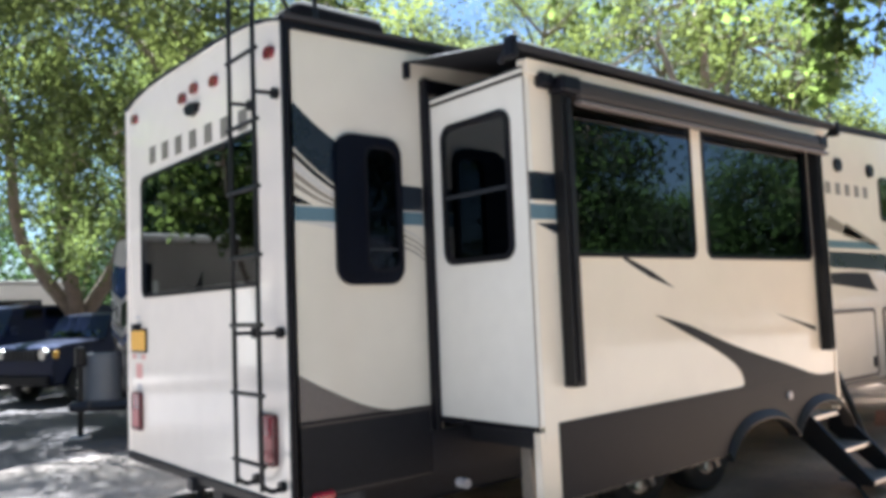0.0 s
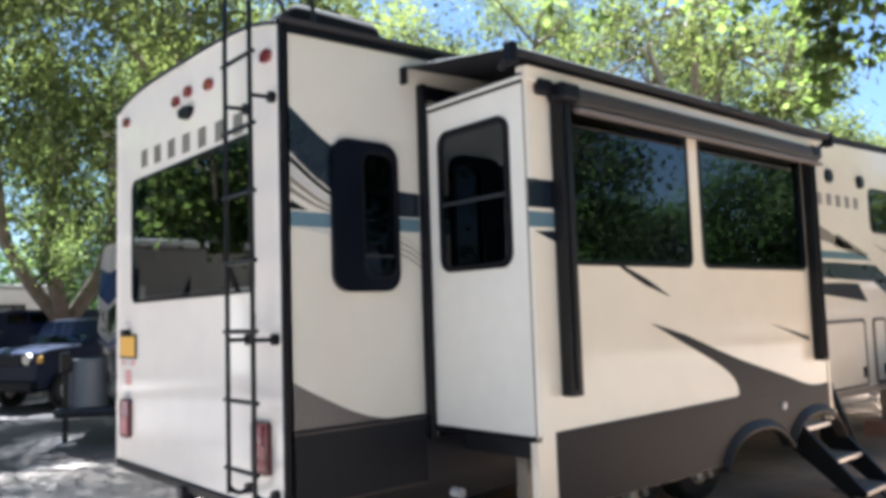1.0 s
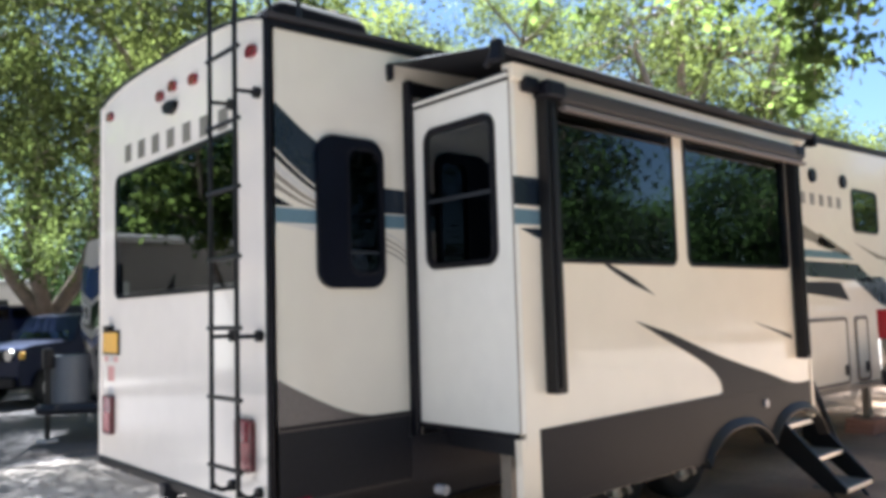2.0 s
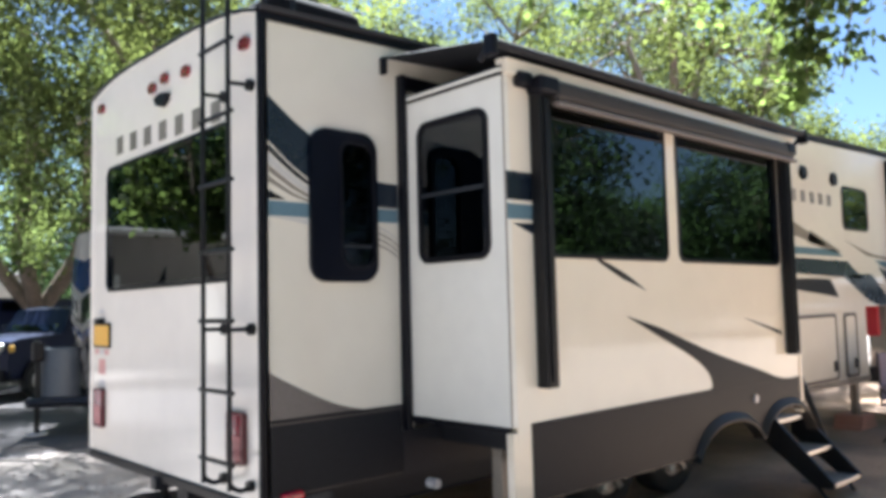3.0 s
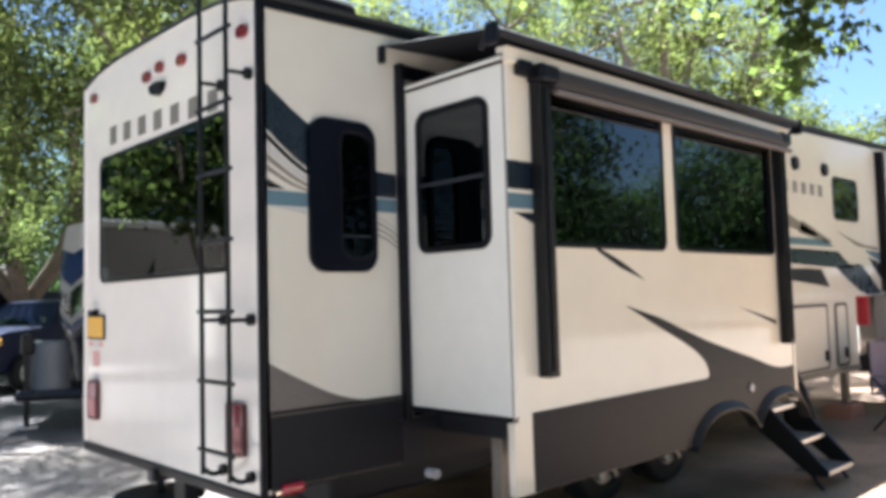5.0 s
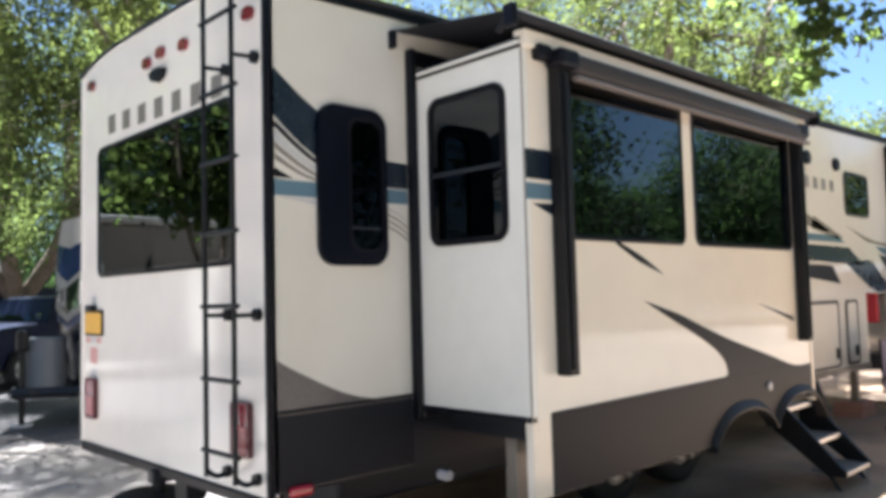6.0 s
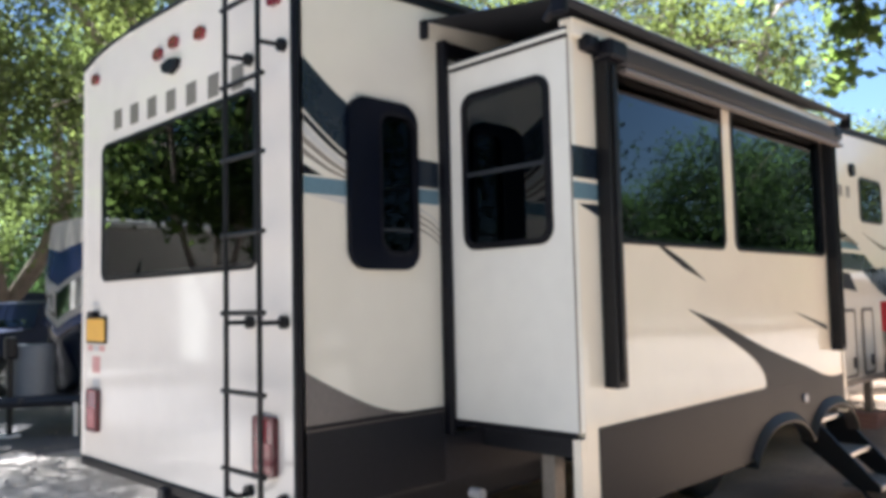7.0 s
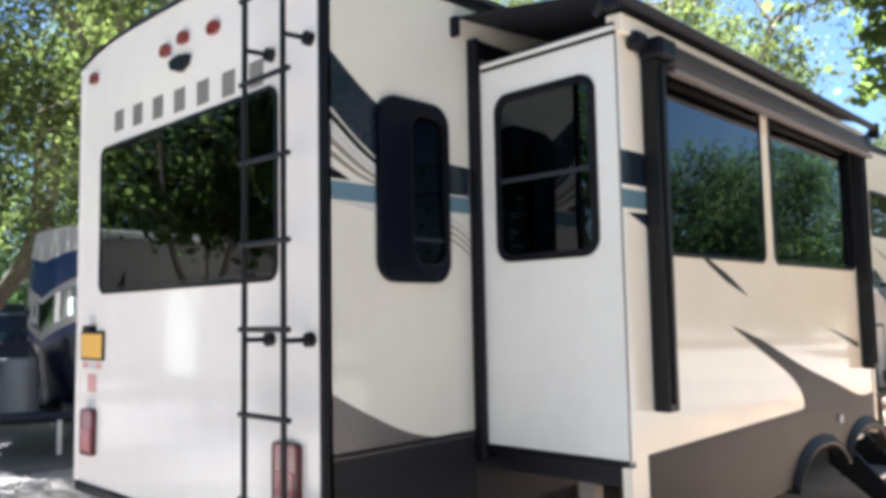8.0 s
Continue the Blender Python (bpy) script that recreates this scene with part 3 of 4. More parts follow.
def lower_board(x0, x1, d0, d1, lift=0.0, top=0.90):
    """A board along the fascia's lower edge that follows the wheel arches."""
    bm, n = bmesh.new(), 76
    rows = []
    for d, up in ((d1, 0), (d1, 1), (d0, 1), (d0, 0)):
        rows.append([bm.verts.new(FASCIA(x, top if up else fascia_bottom(x) + lift, d)) for x in (x0 + (x1 - x0) * k / (n - 1) for k in range(n))])
    for a, b in zip(rows, rows[1:] + rows[:1]):
        for k in range(n - 1):
            bm.faces.new((a[k], a[k + 1], b[k + 1], b[k]))
    bm.faces.new([r[0] for r in rows])
    bm.faces.new([r[-1] for r in rows][::-1])
    bmesh.ops.recalc_face_normals(bm, faces=bm.faces)
    return bm


part("fascia_board", lower_board(SX, 4.41, -0.045, 0.0), FASC, slide, "cream lower fascia board with wheel arches")
for c, half, h in ((3.23, 0.47, 0.22), (4.13, 0.46, 0.24)):
    outer, inner = [], []
    for k in range(49):
        x = c - half * 1.02 + 2.04 * half * k / 48
        z = max(0.56, fascia_bottom(min(max(x, c - half), c + half)))
        outer.append((x, z + 0.030))
        inner.append((x, z - 0.034))
    bm = bmesh.new()
    rows = []
    mid = [((a_[0] + b_[0]) / 2, (a_[1] + b_[1]) / 2) for a_, b_ in zip(outer, inner)]
    low = [((a_[0] * 0.2 + b_[0] * 0.8), (a_[1] * 0.2 + b_[1] * 0.8)) for a_, b_ in zip(outer, inner)]
    for pts_, d in ((outer, 0.0), (outer, 0.012), (mid, 0.034), (low, 0.044), (inner, 0.040), (inner, -0.05)):
        rows.append([bm.verts.new(FASCIA(u, v, d)) for u, v in pts_])
    for a, b in zip(rows, rows[1:]):
        for k in range(48):
            bm.faces.new((a[k], a[k + 1], b[k + 1], b[k]))
    bmesh.ops.recalc_face_normals(bm, faces=bm.faces)
    part("fender_skirt", bm, FENDER, slide, "glossy charcoal flared wheel arch", smooth=True)
part("far_end_wall", B(4.37, 4.40, SY + 0.046, -0.001, 0.986, 2.87), WHITE, slide)
part("slide_floor", B(SX, 4.41, SY + 0.045, 0.03, 0.95, 0.985), CHASSIS, slide)
part("slide_roof", B(SX + 0.042, 4.37, SY + 0.046, 0.0, 2.872, 2.892), WHITE, slide)
part("fascia_return", B(SX, SX + 0.04, SY, SY + 0.045, 2.895, 2.95), FASC, slide)
part("fascia_return", B(SX, SX + 0.04, SY, SY + 0.045, 0.90, 0.955), FASC, slide)
part("end_moulding", B(SX - 0.012, SX + 0.02, SY + 0.002, -0.07, 2.860, 2.876, 0.003), BLACK, slide)
part("roof_trim", B(SX - 0.016, SX + 0.02, SY + 0.002, -0.07, 2.877, 2.898, 0.003), WHITE, slide, "white slide roof trim")
part("end_moulding", B(SX - 0.020, SX + 0.02, SY + 0.002, -0.07, 2.899, 2.910, 0.003), BLACK, slide)
part("end_moulding", B(SX - 0.008, SX + 0.02, SY + 0.02, 0.0, 0.955, 0.985, 0.004), BLACK, slide)
part("fascia_edge", B(SX - 0.003, SX + 0.001, SY - 0.003, SY + 0.006, 0.985, 2.87), TAUPE, slide, "thin taupe corner bead")
part("fascia_edge", B(4.40, 4.435, SY - 0.012, SY + 0.05, 0.70, 2.95, 0.006), FASC, slide)
w_ = window(slide, SLIDE_END, -0.745, -0.155, 1.875, 2.715, 0.085, 0.035, 0.014, "end_window", "dark window with rounded corners in the slide-out end")
part("sash_bar", B(SX - 0.011, SX - 0.0055, -0.711, -0.189, 2.266, 2.288, 0.002), SASH, w_, "grey sash bar across the pane")
window(slide, FASCIA, *W1, 0.07, 0.02, 0.010, "front_window", "large dark window mirroring trees and sky")
window(slide, FASCIA, *W2, 0.07, 0.02, 0.010, "front_window", "large dark window mirroring trees and sky")

F = FASCIA
decal(slide, F, [(SX + 0.006, 2.339), (1.32, 2.345), (1.32, 2.19), (SX + 0.006, 2.185)], NAVY, "dark navy band")
decal(slide, F, [(SX + 0.006, 2.165), (1.32, 2.168), (1.32, 2.088), (SX + 0.006, 2.08)], TEAL, "slate teal stripe")
decal(slide, F, [(SX + 0.05, 2.06), (1.32, 2.07), (1.32, 1.96)], NAVY)
skirt = [(1.12, 0.993), (2.0, 1.0), (2.7, 1.005)] + curve((2.98, 1.008), (3.018, 1.03), (2.985, 1.11), (2.86, 1.20), (2.646, 1.296), (2.35, 1.41), (2.033, 1.536)) + curve((2.4, 1.452), (3.011, 1.268), (3.664, 1.105), (4.0, 1.018), (4.2, 0.992), (4.39, 0.995))
bm = bmesh.new()
plate(F, skirt + [(4.39, 0.987), (1.12, 0.987)], 0.001, 0.006, bm)
bmesh.ops.triangulate(bm, faces=[f for f in bm.faces if len(f.verts) > 4])
part("graphic", bm, GREY, slide, "charcoal swoosh running into the lower skirt")
part("skirt_panel", lower_board(1.12, 4.39, 0.001, 0.006, 0.003, 0.986), GREY, slide, "charcoal lower skirt panel")
decal(slide, F, curve((1.745, 1.898), (2.03, 1.80), (2.258, 1.694)) + curve((2.0, 1.768), (1.80, 1.852), (1.725, 1.893)), GREY, "thin charcoal flick")
decal(slide, F, curve((3.51, 1.490), (3.85, 1.425), (4.12, 1.368)) + curve((4.12, 1.335), (3.80, 1.418)), GREY, "thin charcoal flick")
part("fascia_lamp", tube([(3.62, SY - 0.02, 0.885), (3.62, SY, 0.885)], 0.03, 14), PALE, slide, "small pale round lamp", smooth=True)

# slide topper and patio awning
top_aw = part("slide_topper", tube([(0.83, -0.95, 2.978), (4.55, -0.95, 2.985)], 0.025, 14), FABRIC, rv, "dark slide topper awning roll", smooth=True)
bm = bmesh.new()
q = [(0.84, -0.015, 3.135), (1.12, -0.015, 3.232), (4.52, -0.015, 3.32), (4.52, -0.95, 3.004), (0.84, -0.95, 2.997)]
lo = [bm.verts.new(p) for p in q]
hi = [bm.verts.new((p[0], p[1], p[2] + 0.006)) for p in q]
bm.faces.new(lo[::-1]); bm.faces.new(hi)
for k in range(5):
    bm.faces.new((lo[k], lo[(k + 1) % 5], hi[(k + 1) % 5], hi[k]))
part("topper_fabric", bm, FABRIC, top_aw, "dark fabric stretched from the body")
for x in (0.80, 4.52):
    bm = B(x - 0.02, x + 0.025, -0.985, -0.91, 2.90, 3.02, 0.012)
    part("end_cap", bm, BLACK, top_aw)
    bm = tube([(x, -0.93, 2.96), (x + 0.01, -0.86, 2.90)], 0.018, 8)
    part("bracket", bm, BLACK, top_aw)
part("wall_bracket", B(0.812, 0.842, -0.05, 0.0, 3.03, 3.135, 0.008), BLACK, top_aw)
part("fascia_rail", B(SX, 4.45, SY - 0.035, SY, 2.862, 2.95, 0.006), FASC, slide, "cream rail above the windows")
aw = part("patio_awning", B(1.28, 4.29, SY - 0.125, SY - 0.012, 2.745, 2.862, 0.035, 4), CASE, rv, "folded brown-grey patio awning case", smooth=True)
part("lead_bar", B(1.28, 4.29, SY - 0.135, SY - 0.085, 2.714, 2.742, 0.008), CASEL, aw)
for x0, x1, z0 in ((1.176, 1.268, 1.175), (4.175, 4.265, 1.18)):
    arm = part("awning_arm", B(x0, x1, SY - 0.085, SY - 0.004, z0, 2.80, 0.008), METALK, aw, "black folding awning arm")
    part("inner_arm", B(x0 + 0.03, x1 - 0.03, SY - 0.098, SY - 0.085, z0 + 0.03, 2.75, 0.004), METALK, arm)
    part("arm_head", B(x0 - 0.03, x1 + 0.04, SY - 0.13, SY - 0.01, 2.77, 2.87, 0.02), BLACK, arm)
    part("bracket", B(x0 - 0.13, x0 - 0.02, SY - 0.07, SY - 0.004, 2.80, 2.885, 0.02), BLACK, arm)

# under the slide and chassis
part("chassis_beam", B(0.12, 8.0, 0.30, 0.40, 0.55, 0.80), CHASSIS, rv)
part("chassis_beam", B(0.12, 8.0, W - 0.40, W - 0.30, 0.55, 0.80), CHASSIS, rv)
part("underbelly", B(0.05, 8.1, 0.05, W - 0.05, 0.80, 0.93), CHASSIS, rv)
part("slide_tube", B(1.25, 1.40, -0.70, 0.3, 0.80, 0.93), CHASSIS, rv)
part("slide_tube", B(3.9, 4.05, -0.70, 0.3, 0.80, 0.93), CHASSIS, rv)
part("inner_skirt", B(0.935, 4.5, -0.008, 0.0, 0.648, 0.90), CHASSIS, rv)
part("drain_cap", tube([(1.12, -0.10, 0.565), (1.12, -0.02, 0.565)], 0.03, 14), PALE, rv, "pale round drain cap", smooth=True)
part("stabilizer_post", B(1.37, 1.46, -0.40, -0.31, -0.03, 0.80, 0.006), TAUPE, rv, "tan steel support post")
for x in (3.02, 3.95):
    wheel(rv, x, 0.16, 0.385, 0.24)
    wheel(rv, x, W - 0.16, 0.385, 0.24, out=1)
part("holding_tank", B(0.7, 2.4, 0.42, 2.1, 0.36, 0.80, 0.03), CHASSIS, rv, "black underslung holding tank")
part("axle", tube([(3.02, 0.1, 0.385), (3.02, W - 0.1, 0.385)], 0.04, 10), CHASSIS, rv)
part("axle", tube([(3.95, 0.1, 0.385), (3.95, W - 0.1, 0.385)], 0.04, 10), CHASSIS, rv)
bm = B(0.14, 0.24, 1.2, 1.36, 0.30, 0.62, 0.01)
box(bm, -0.05, 0.24, 1.24, 1.32, 0.52, 0.60, 0.008)
part("hitch_receiver", bm, CHASSIS, rv, "black hitch receiver")
bm = tube([(0.22, 1.75, 0.30), (0.22, 1.75, 0.34)], 0.30, 24)
tube([(0.22, 1.75, 0.34), (0.22, 1.75, 0.62)], 0.03, 10, bm=bm)
part("spare_tyre_carrier", bm, TYRE, rv, "dark underslung carrier", smooth=True)

# interior furniture seen dimly through the glass
part("sofa", B(1.15, 4.2, -0.78, -0.15, 0.985, 1.45, 0.05), SOFA, rv)
part("sofa_back", B(1.15, 4.2, -0.78, -0.62, 1.45, 1.86, 0.05), SOFA, rv)
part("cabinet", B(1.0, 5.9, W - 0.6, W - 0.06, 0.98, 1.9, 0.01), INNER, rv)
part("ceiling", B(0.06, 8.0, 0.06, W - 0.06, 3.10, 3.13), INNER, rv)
part("recliner", B(0.2, 0.95, 0.3, 1.0, 0.98, 1.75, 0.08), SOFA, rv)

# entry steps
st = part("entry_steps", B(4.64, 4.67, -0.02, 0.0, 0.70, 0.86), METALK, rv, "black folding entry steps with ribbed metal treads")
for x in (4.46, 4.99):
    pts_ = [(-0.50, 0.60), (-0.60, 0.625), (-1.065, 0.145), (-1.06, 0.105), (-0.92, 0.10), (-0.50, 0.43)]
    bm = bmesh.new()
    a = [bm.verts.new((x, y, z)) for y, z in pts_]
    b = [bm.verts.new((x + 0.03, y, z)) for y, z in pts_]
    bm.faces.new(a); bm.faces.new(b[::-1])
    for k in range(6):
        bm.faces.new((a[k], b[k], b[(k + 1) % 6], a[(k + 1) % 6]))
    bmesh.ops.recalc_face_normals(bm, faces=bm.faces)
    part("stringer", bm, METALK, st)
    part("step_leg", tube([(x + 0.015, -0.86, 0.20), (x + 0.015, -1.02, -0.02)], 0.016, 8), METALK, st)
for y, z in ((-0.47, 0.60), (-0.70, 0.36), (-0.915, 0.14)):
    tr = part("tread", B(4.485, 4.995, y - 0.13, y + 0.13, z - 0.025, z, 0.006), TREAD, st)
    part("tread_edge", B(4.485, 4.995, y - 0.145, y - 0.125, z - 0.03, z + 0.004, 0.004), ALU, tr, "bright metal tread edge")
part("handrail", tube([(5.24, -0.02, 1.0), (5.24, -0.40, 0.96), (5.26, -0.49, 0.90), (5.38, -0.66, 0.27)], 0.028, 8), METALK, rv, "black fold-out handrail", smooth=True)

# ---- neighbouring travel trailer with its tongue ----
nb = thing("travel_trailer", "white and blue travel trailer with a navy nose, parked behind", "trailer")
NX, NY0, NY1 = 1.85, 7.1, 9.55
bm = B(NX + 0.25, NX + 7.5, NY0, NY1, 0.55, 2.9, 0.06)
part("body", bm, PLASTERW, nb, "off-white body")


def nose(z):
    return NX + 0.25 - 0.30 * math.sin(math.pi * min(1, max(0, (z - 0.3) / 3.4))) - 0.05


def chevron(z):
    return 0.36 * min(1.0, max(0.0, (z - 0.5) / 0.7)) * min(1.0, max(0.0, (2.85 - z) / 0.5))


for z0, z1, m_, lb in ((0.5, 1.62, NAVYCAP, "navy lower nose panel"), (1.62, 1.74, BLUEG, "blue nose stripe"), (1.74, 1.84, PLASTERW, ""), (1.84, 2.22, GLASS, "dark front window"), (2.22, 2.30, PLASTERW, ""), (2.30, 2.60, BLUEG, "blue upper nose panel"), (2.60, 2.85, PLASTERW, "white upper nose cap")):
    bm = bmesh.new()
    rows = []
    for j in range(4):
        z = z0 + (z1 - z0) * j / 3
        rows.append([bm.verts.new((nose(z) + 0.35 * abs(2 * k / 12 - 1) ** 3, NY0 + (NY1 - NY0) * k / 12, z - (1 - abs(2 * k / 12 - 1)) * (chevron(z0) + (chevron(z1) - chevron(z0)) * j / 3))) for k in range(13)])
    for a, b in zip(rows, rows[1:]):
        for k in range(12):
            bm.faces.new((a[k], b[k], b[k + 1], a[k + 1]))
    bmesh.ops.solidify(bm, geom=bm.faces[:], thickness=0.02)
    part("nose_panel", bm, m_, nb, lb, smooth=True)
part("nose_backing", B(NX + 0.16, NX + 0.30, NY0 + 0.08, NY1 - 0.08, 0.55, 2.8), INNER, nb)
bm = tube([(1.05, 8.25, 0.44), (NX + 0.4, 7.5, 0.44)], 0.075, 8)
tube([(1.05, 8.25, 0.44), (NX + 0.4, 9.0, 0.44)], 0.075, 8, bm=bm)
box(bm, 1.2, 1.8, 8.05, 8.62, 0.42, 0.50, 0.01)
part("tongue_frame", bm, CHASSIS, nb, "black steel A-frame tongue")
jk = part("tongue_jack", tube([(1.15, 8.22, 0.02), (1.15, 8.22, 1.15)], 0.038, 12), METALK, nb, "black tongue jack on a foot plate", smooth=True)
part("jack_head", B(1.08, 1.22, 8.14, 8.30, 1.0, 1.28, 0.03), BLACK, jk)
part("jack_foot", tube([(1.15, 8.22, 0.0), (1.15, 8.22, 0.025)], 0.14, 16), PALE, jk)
part("tank_cover", tube([(1.47, 8.33, 0.50), (1.47, 8.33, 0.58), (1.47, 8.33, 1.12), (1.47, 8.33, 1.17)], 0.28, 24, 0.255), TANKM, nb, "grey plastic gas bottle cover", smooth=True)
part("hose_post", tube([(1.75, 7.6, 0.0), (1.75, 7.6, 0.42)], 0.03, 8), PALE, nb)
for x in (5.2, 6.1):
    wheel(nb, x, NY0 + 0.15, 0.36, 0.22)


# ---- cars ----
def car(name, label, x, y, turn, length, width, height, paint, hood=1.02, boxy=0.0):
    """A car standing at x, y with its nose along its own -x axis."""
    c = thing(name, label, "car", (x, y, 0))
    c.rotation_euler = (0, 0, radians(turn))
    L, w = length, width / 2
    prof = [(0.0, 0.42), (-0.02, 0.75), (0.06, hood - 0.06), (0.25, hood), (1.15, hood + 0.06), (1.28, hood + 0.08), (1.75 - boxy * 0.2, height - 0.06), (2.1, height), (L - 0.7 + boxy * 0.5, height - 0.02), (L - 0.12, hood + 0.1), (L, 0.85), (L - 0.03, 0.42)]
    bm = bmesh.new()
    rows = []
    for s, inset in ((-1, 0.05), (-1, 0.0), (1, 0.0), (1, 0.05)):
        rows.append([bm.verts.new((px + (inset if px < L / 2 else -inset) * 0.6, s * (w - inset - (0.16 if pz > hood + 0.2 else 0.0)), pz - inset * 0.4)) for px, pz in prof])
    for a, b in zip(rows, rows[1:]):
        for k in range(len(prof)):
            bm.faces.new((a[k], a[(k + 1) % len(prof)], b[(k + 1) % len(prof)], b[k]))
    bm.faces.new(rows[0]); bm.faces.new(rows[-1][::-1])
    bmesh.ops.recalc_face_normals(bm, faces=bm.faces)
    part("body", bm, paint, c, smooth=True)
    for s in (-1, 1):
        yy = s * (w - 0.035)
        pl = (lambda u, v, d=0.0, s=s, w=w, hood=hood, height=height: Vector((u, s * (w - 0.155 + d + 0.0 * v), v))) 
        for u0, u1 in ((1.62, 2.35), (2.45, min(3.2, L - 1.0))):
            part("side_window", plate(pl, [(u0 + (0.12 if u0 < 2 else 0), hood + 0.14), (u1, hood + 0.14), (u1, height - 0.1), (u0 + (0.30 if u0 < 2 else 0), height - 0.1)], 0.0, 0.016), CARGLASS, c)
        part("sill_trim", B(0.7, L - 0.6, s * w - 0.02, s * w + 0.012, 0.38, 0.52, 0.01), BLACK, c)
        hl = part("headlamp", tube([(-0.03, s * (w - 0.28), hood - 0.18), (0.05, s * (w - 0.28), hood - 0.18)], 0.11, 18), ALU, c, "round clear headlamp", smooth=True)
        part("indicator", B(0.02, 0.12, s * (w - 0.02) - 0.05, s * (w - 0.02) + 0.03, hood - 0.26, hood - 0.12, 0.02), AMBER, c, "amber indicator")
        for px in (0.75, L - 0.75):
            bm = bmesh.new()
            ringp = [(px + 0.44 * math.cos(math.pi * k / 14), 0.36 + 0.44 * math.sin(math.pi * k / 14)) for k in range(15)]
            ringi = [(px + 0.37 * math.cos(math.pi * k / 14), 0.36 + 0.37 * math.sin(math.pi * k / 14)) for k in range(15)]
            o = [bm.verts.new((u, s * (w + 0.02), v)) for u, v in ringp]
            i_ = [bm.verts.new((u, s * (w + 0.02), v)) for u, v in ringi]
            j_ = [bm.verts.new((u, s * (w - 0.05), v)) for u, v in ringp]
            for a, b in ((o, i_), (j_, o)):
                for k in range(14):
                    bm.faces.new((a[k], a[k + 1], b[k + 1], b[k]))
            part("wheel_arch", bm, BLACK, c)
            wheel(c, px, s * (w - 0.10), 0.36, 0.23, out=s)
        part("mirror", B(1.42, 1.58, s * (w + 0.02), s * (w + 0.20), hood + 0.12, hood + 0.28, 0.03), paint, c)
    part("windscreen", plate(lambda u, v, d=0.0: Vector((1.27 + (v - hood - 0.09) * 0.83 / max(0.3, (height - hood - 0.15)) * 0.5 - d, u, v)), [(-w + 0.22, hood + 0.12), (w - 0.22, hood + 0.12), (w - 0.28, height - 0.08), (-w + 0.28, height - 0.08)], 0.0, 0.02), CARGLASS, c)
    part("bumper", B(-0.10, 0.10, -w + 0.04, w - 0.04, 0.38, 0.60, 0.04), BLACK, c, "black front bumper")
    gr = part("grille", B(-0.035, 0.0, -w + 0.42, w - 0.42, hood - 0.30, hood - 0.10, 0.01), BLACK, c, "black slotted grille")
    for k in range(7):
        yy = (-0.5 + (k + 0.5) / 7) * (width - 0.95)
        part("slot", B(-0.042, -0.034, yy - 0.02, yy + 0.02, hood - 0.28, hood - 0.12), CHASSIS, gr)
    part("rear_bumper", B(L - 0.10, L + 0.10, -w + 0.05, w - 0.05, 0.40, 0.62, 0.04), BLACK, c)
    for s in (-1, 1):
        part("rear_lamp", B(L - 0.06, L + 0.012, s * (w - 0.12) - 0.09, s * (w - 0.12) + 0.09, 0.80, 1.15, 0.02), RED, c, "red rear lamp")
    return c


car("small_suv", "dark navy small off-road wagon with a round headlamp", 1.62, 14.2, 25, 4.2, 1.85, 1.84, CARNAVY, 1.20, 0.8)
car("parked_van", "dark blue tall wagon parked under the tree", 0.5, 18.6, 18, 4.9, 1.95, 2.12, CARBLUE, 1.30, 0.8)

# white camper behind the parked cars
cp = thing("camper", "white camper with a dark window band parked under the trees", "camper")
part("body", B(-3.2, 5.2, 24.0, 26.3, 0.55, 2.95, 0.10, 3), PLASTERW, cp, "off-white body")
part("roof_trim", B(-3.25, 5.25, 23.96, 26.34, 2.95, 3.04, 0.03), ROOFM, cp)
for x0, x1 in ((-2.4, -1.3), (-0.2, 0.9), (2.9, 4.2)):
    w_f = part("window", B(x0, x1, 23.965, 24.0, 1.75, 2.40, 0.01), BLACK, cp, "black-framed dark window")
    part("pane", B(x0 + 0.05, x1 - 0.05, 23.955, 23.965, 1.80, 2.35), GLASS, w_f)
part("door", B(1.6, 2.25, 23.975, 24.0, 0.75, 2.55, 0.008), WHITE, cp, "white entry door")
part("stripe", B(-3.1, 1.55, 23.985, 24.0, 1.22, 1.42), TAUPE, cp)
part("chassis", B(-3.0, 5.0, 24.2, 26.1, 0.40, 0.55), CHASSIS, cp)
for x in (0.4, 1.2):
    wheel(cp, x, 24.18, 0.36, 0.22)
    wheel(cp, x, 26.12, 0.36, 0.22, out=1)

# pickup seen past the front of the trailer
pk = thing("pickup_truck", "silver pickup truck with red tail lamps, parked beyond the trailer", "truck", (9.3, -0.64, 0))
part("bed", B(0.0, 1.9, -0.98, 0.98, 0.62, 1.52, 0.05), CARSILVER, pk, "silver cargo bed", smooth=True)
part("cab", B(1.95, 4.1, -0.96, 0.96, 0.62, 1.92, 0.16, 4), CARSILVER, pk, smooth=True)
part("hood", B(4.1, 5.5, -0.95, 0.95, 0.62, 1.28, 0.10, 3), CARSILVER, pk, smooth=True)
part("tailgate", B(-0.03, 0.0, -0.74, 0.74, 0.74, 1.49, 0.01), CARSILVER, pk)
part("rear_bumper", B(-0.18, 0.0, -0.96, 0.96, 0.50, 0.70, 0.03), CHASSIS, pk, "dark rear bumper")
part("rear_window", B(1.93, 1.955, -0.7, 0.7, 1.45, 1.82, 0.01), CARGLASS, pk)
for s in (-1, 1):
    part("rear_lamp", B(-0.03, 0.10, s * 0.90 - 0.09, s * 0.90 + 0.09, 1.10, 1.50, 0.02), REDSUN, pk, "tall bright red tail lamp")
    for x in (0.95, 4.6):
        wheel(pk, x, s * 0.85, 0.40, 0.27, out=s)

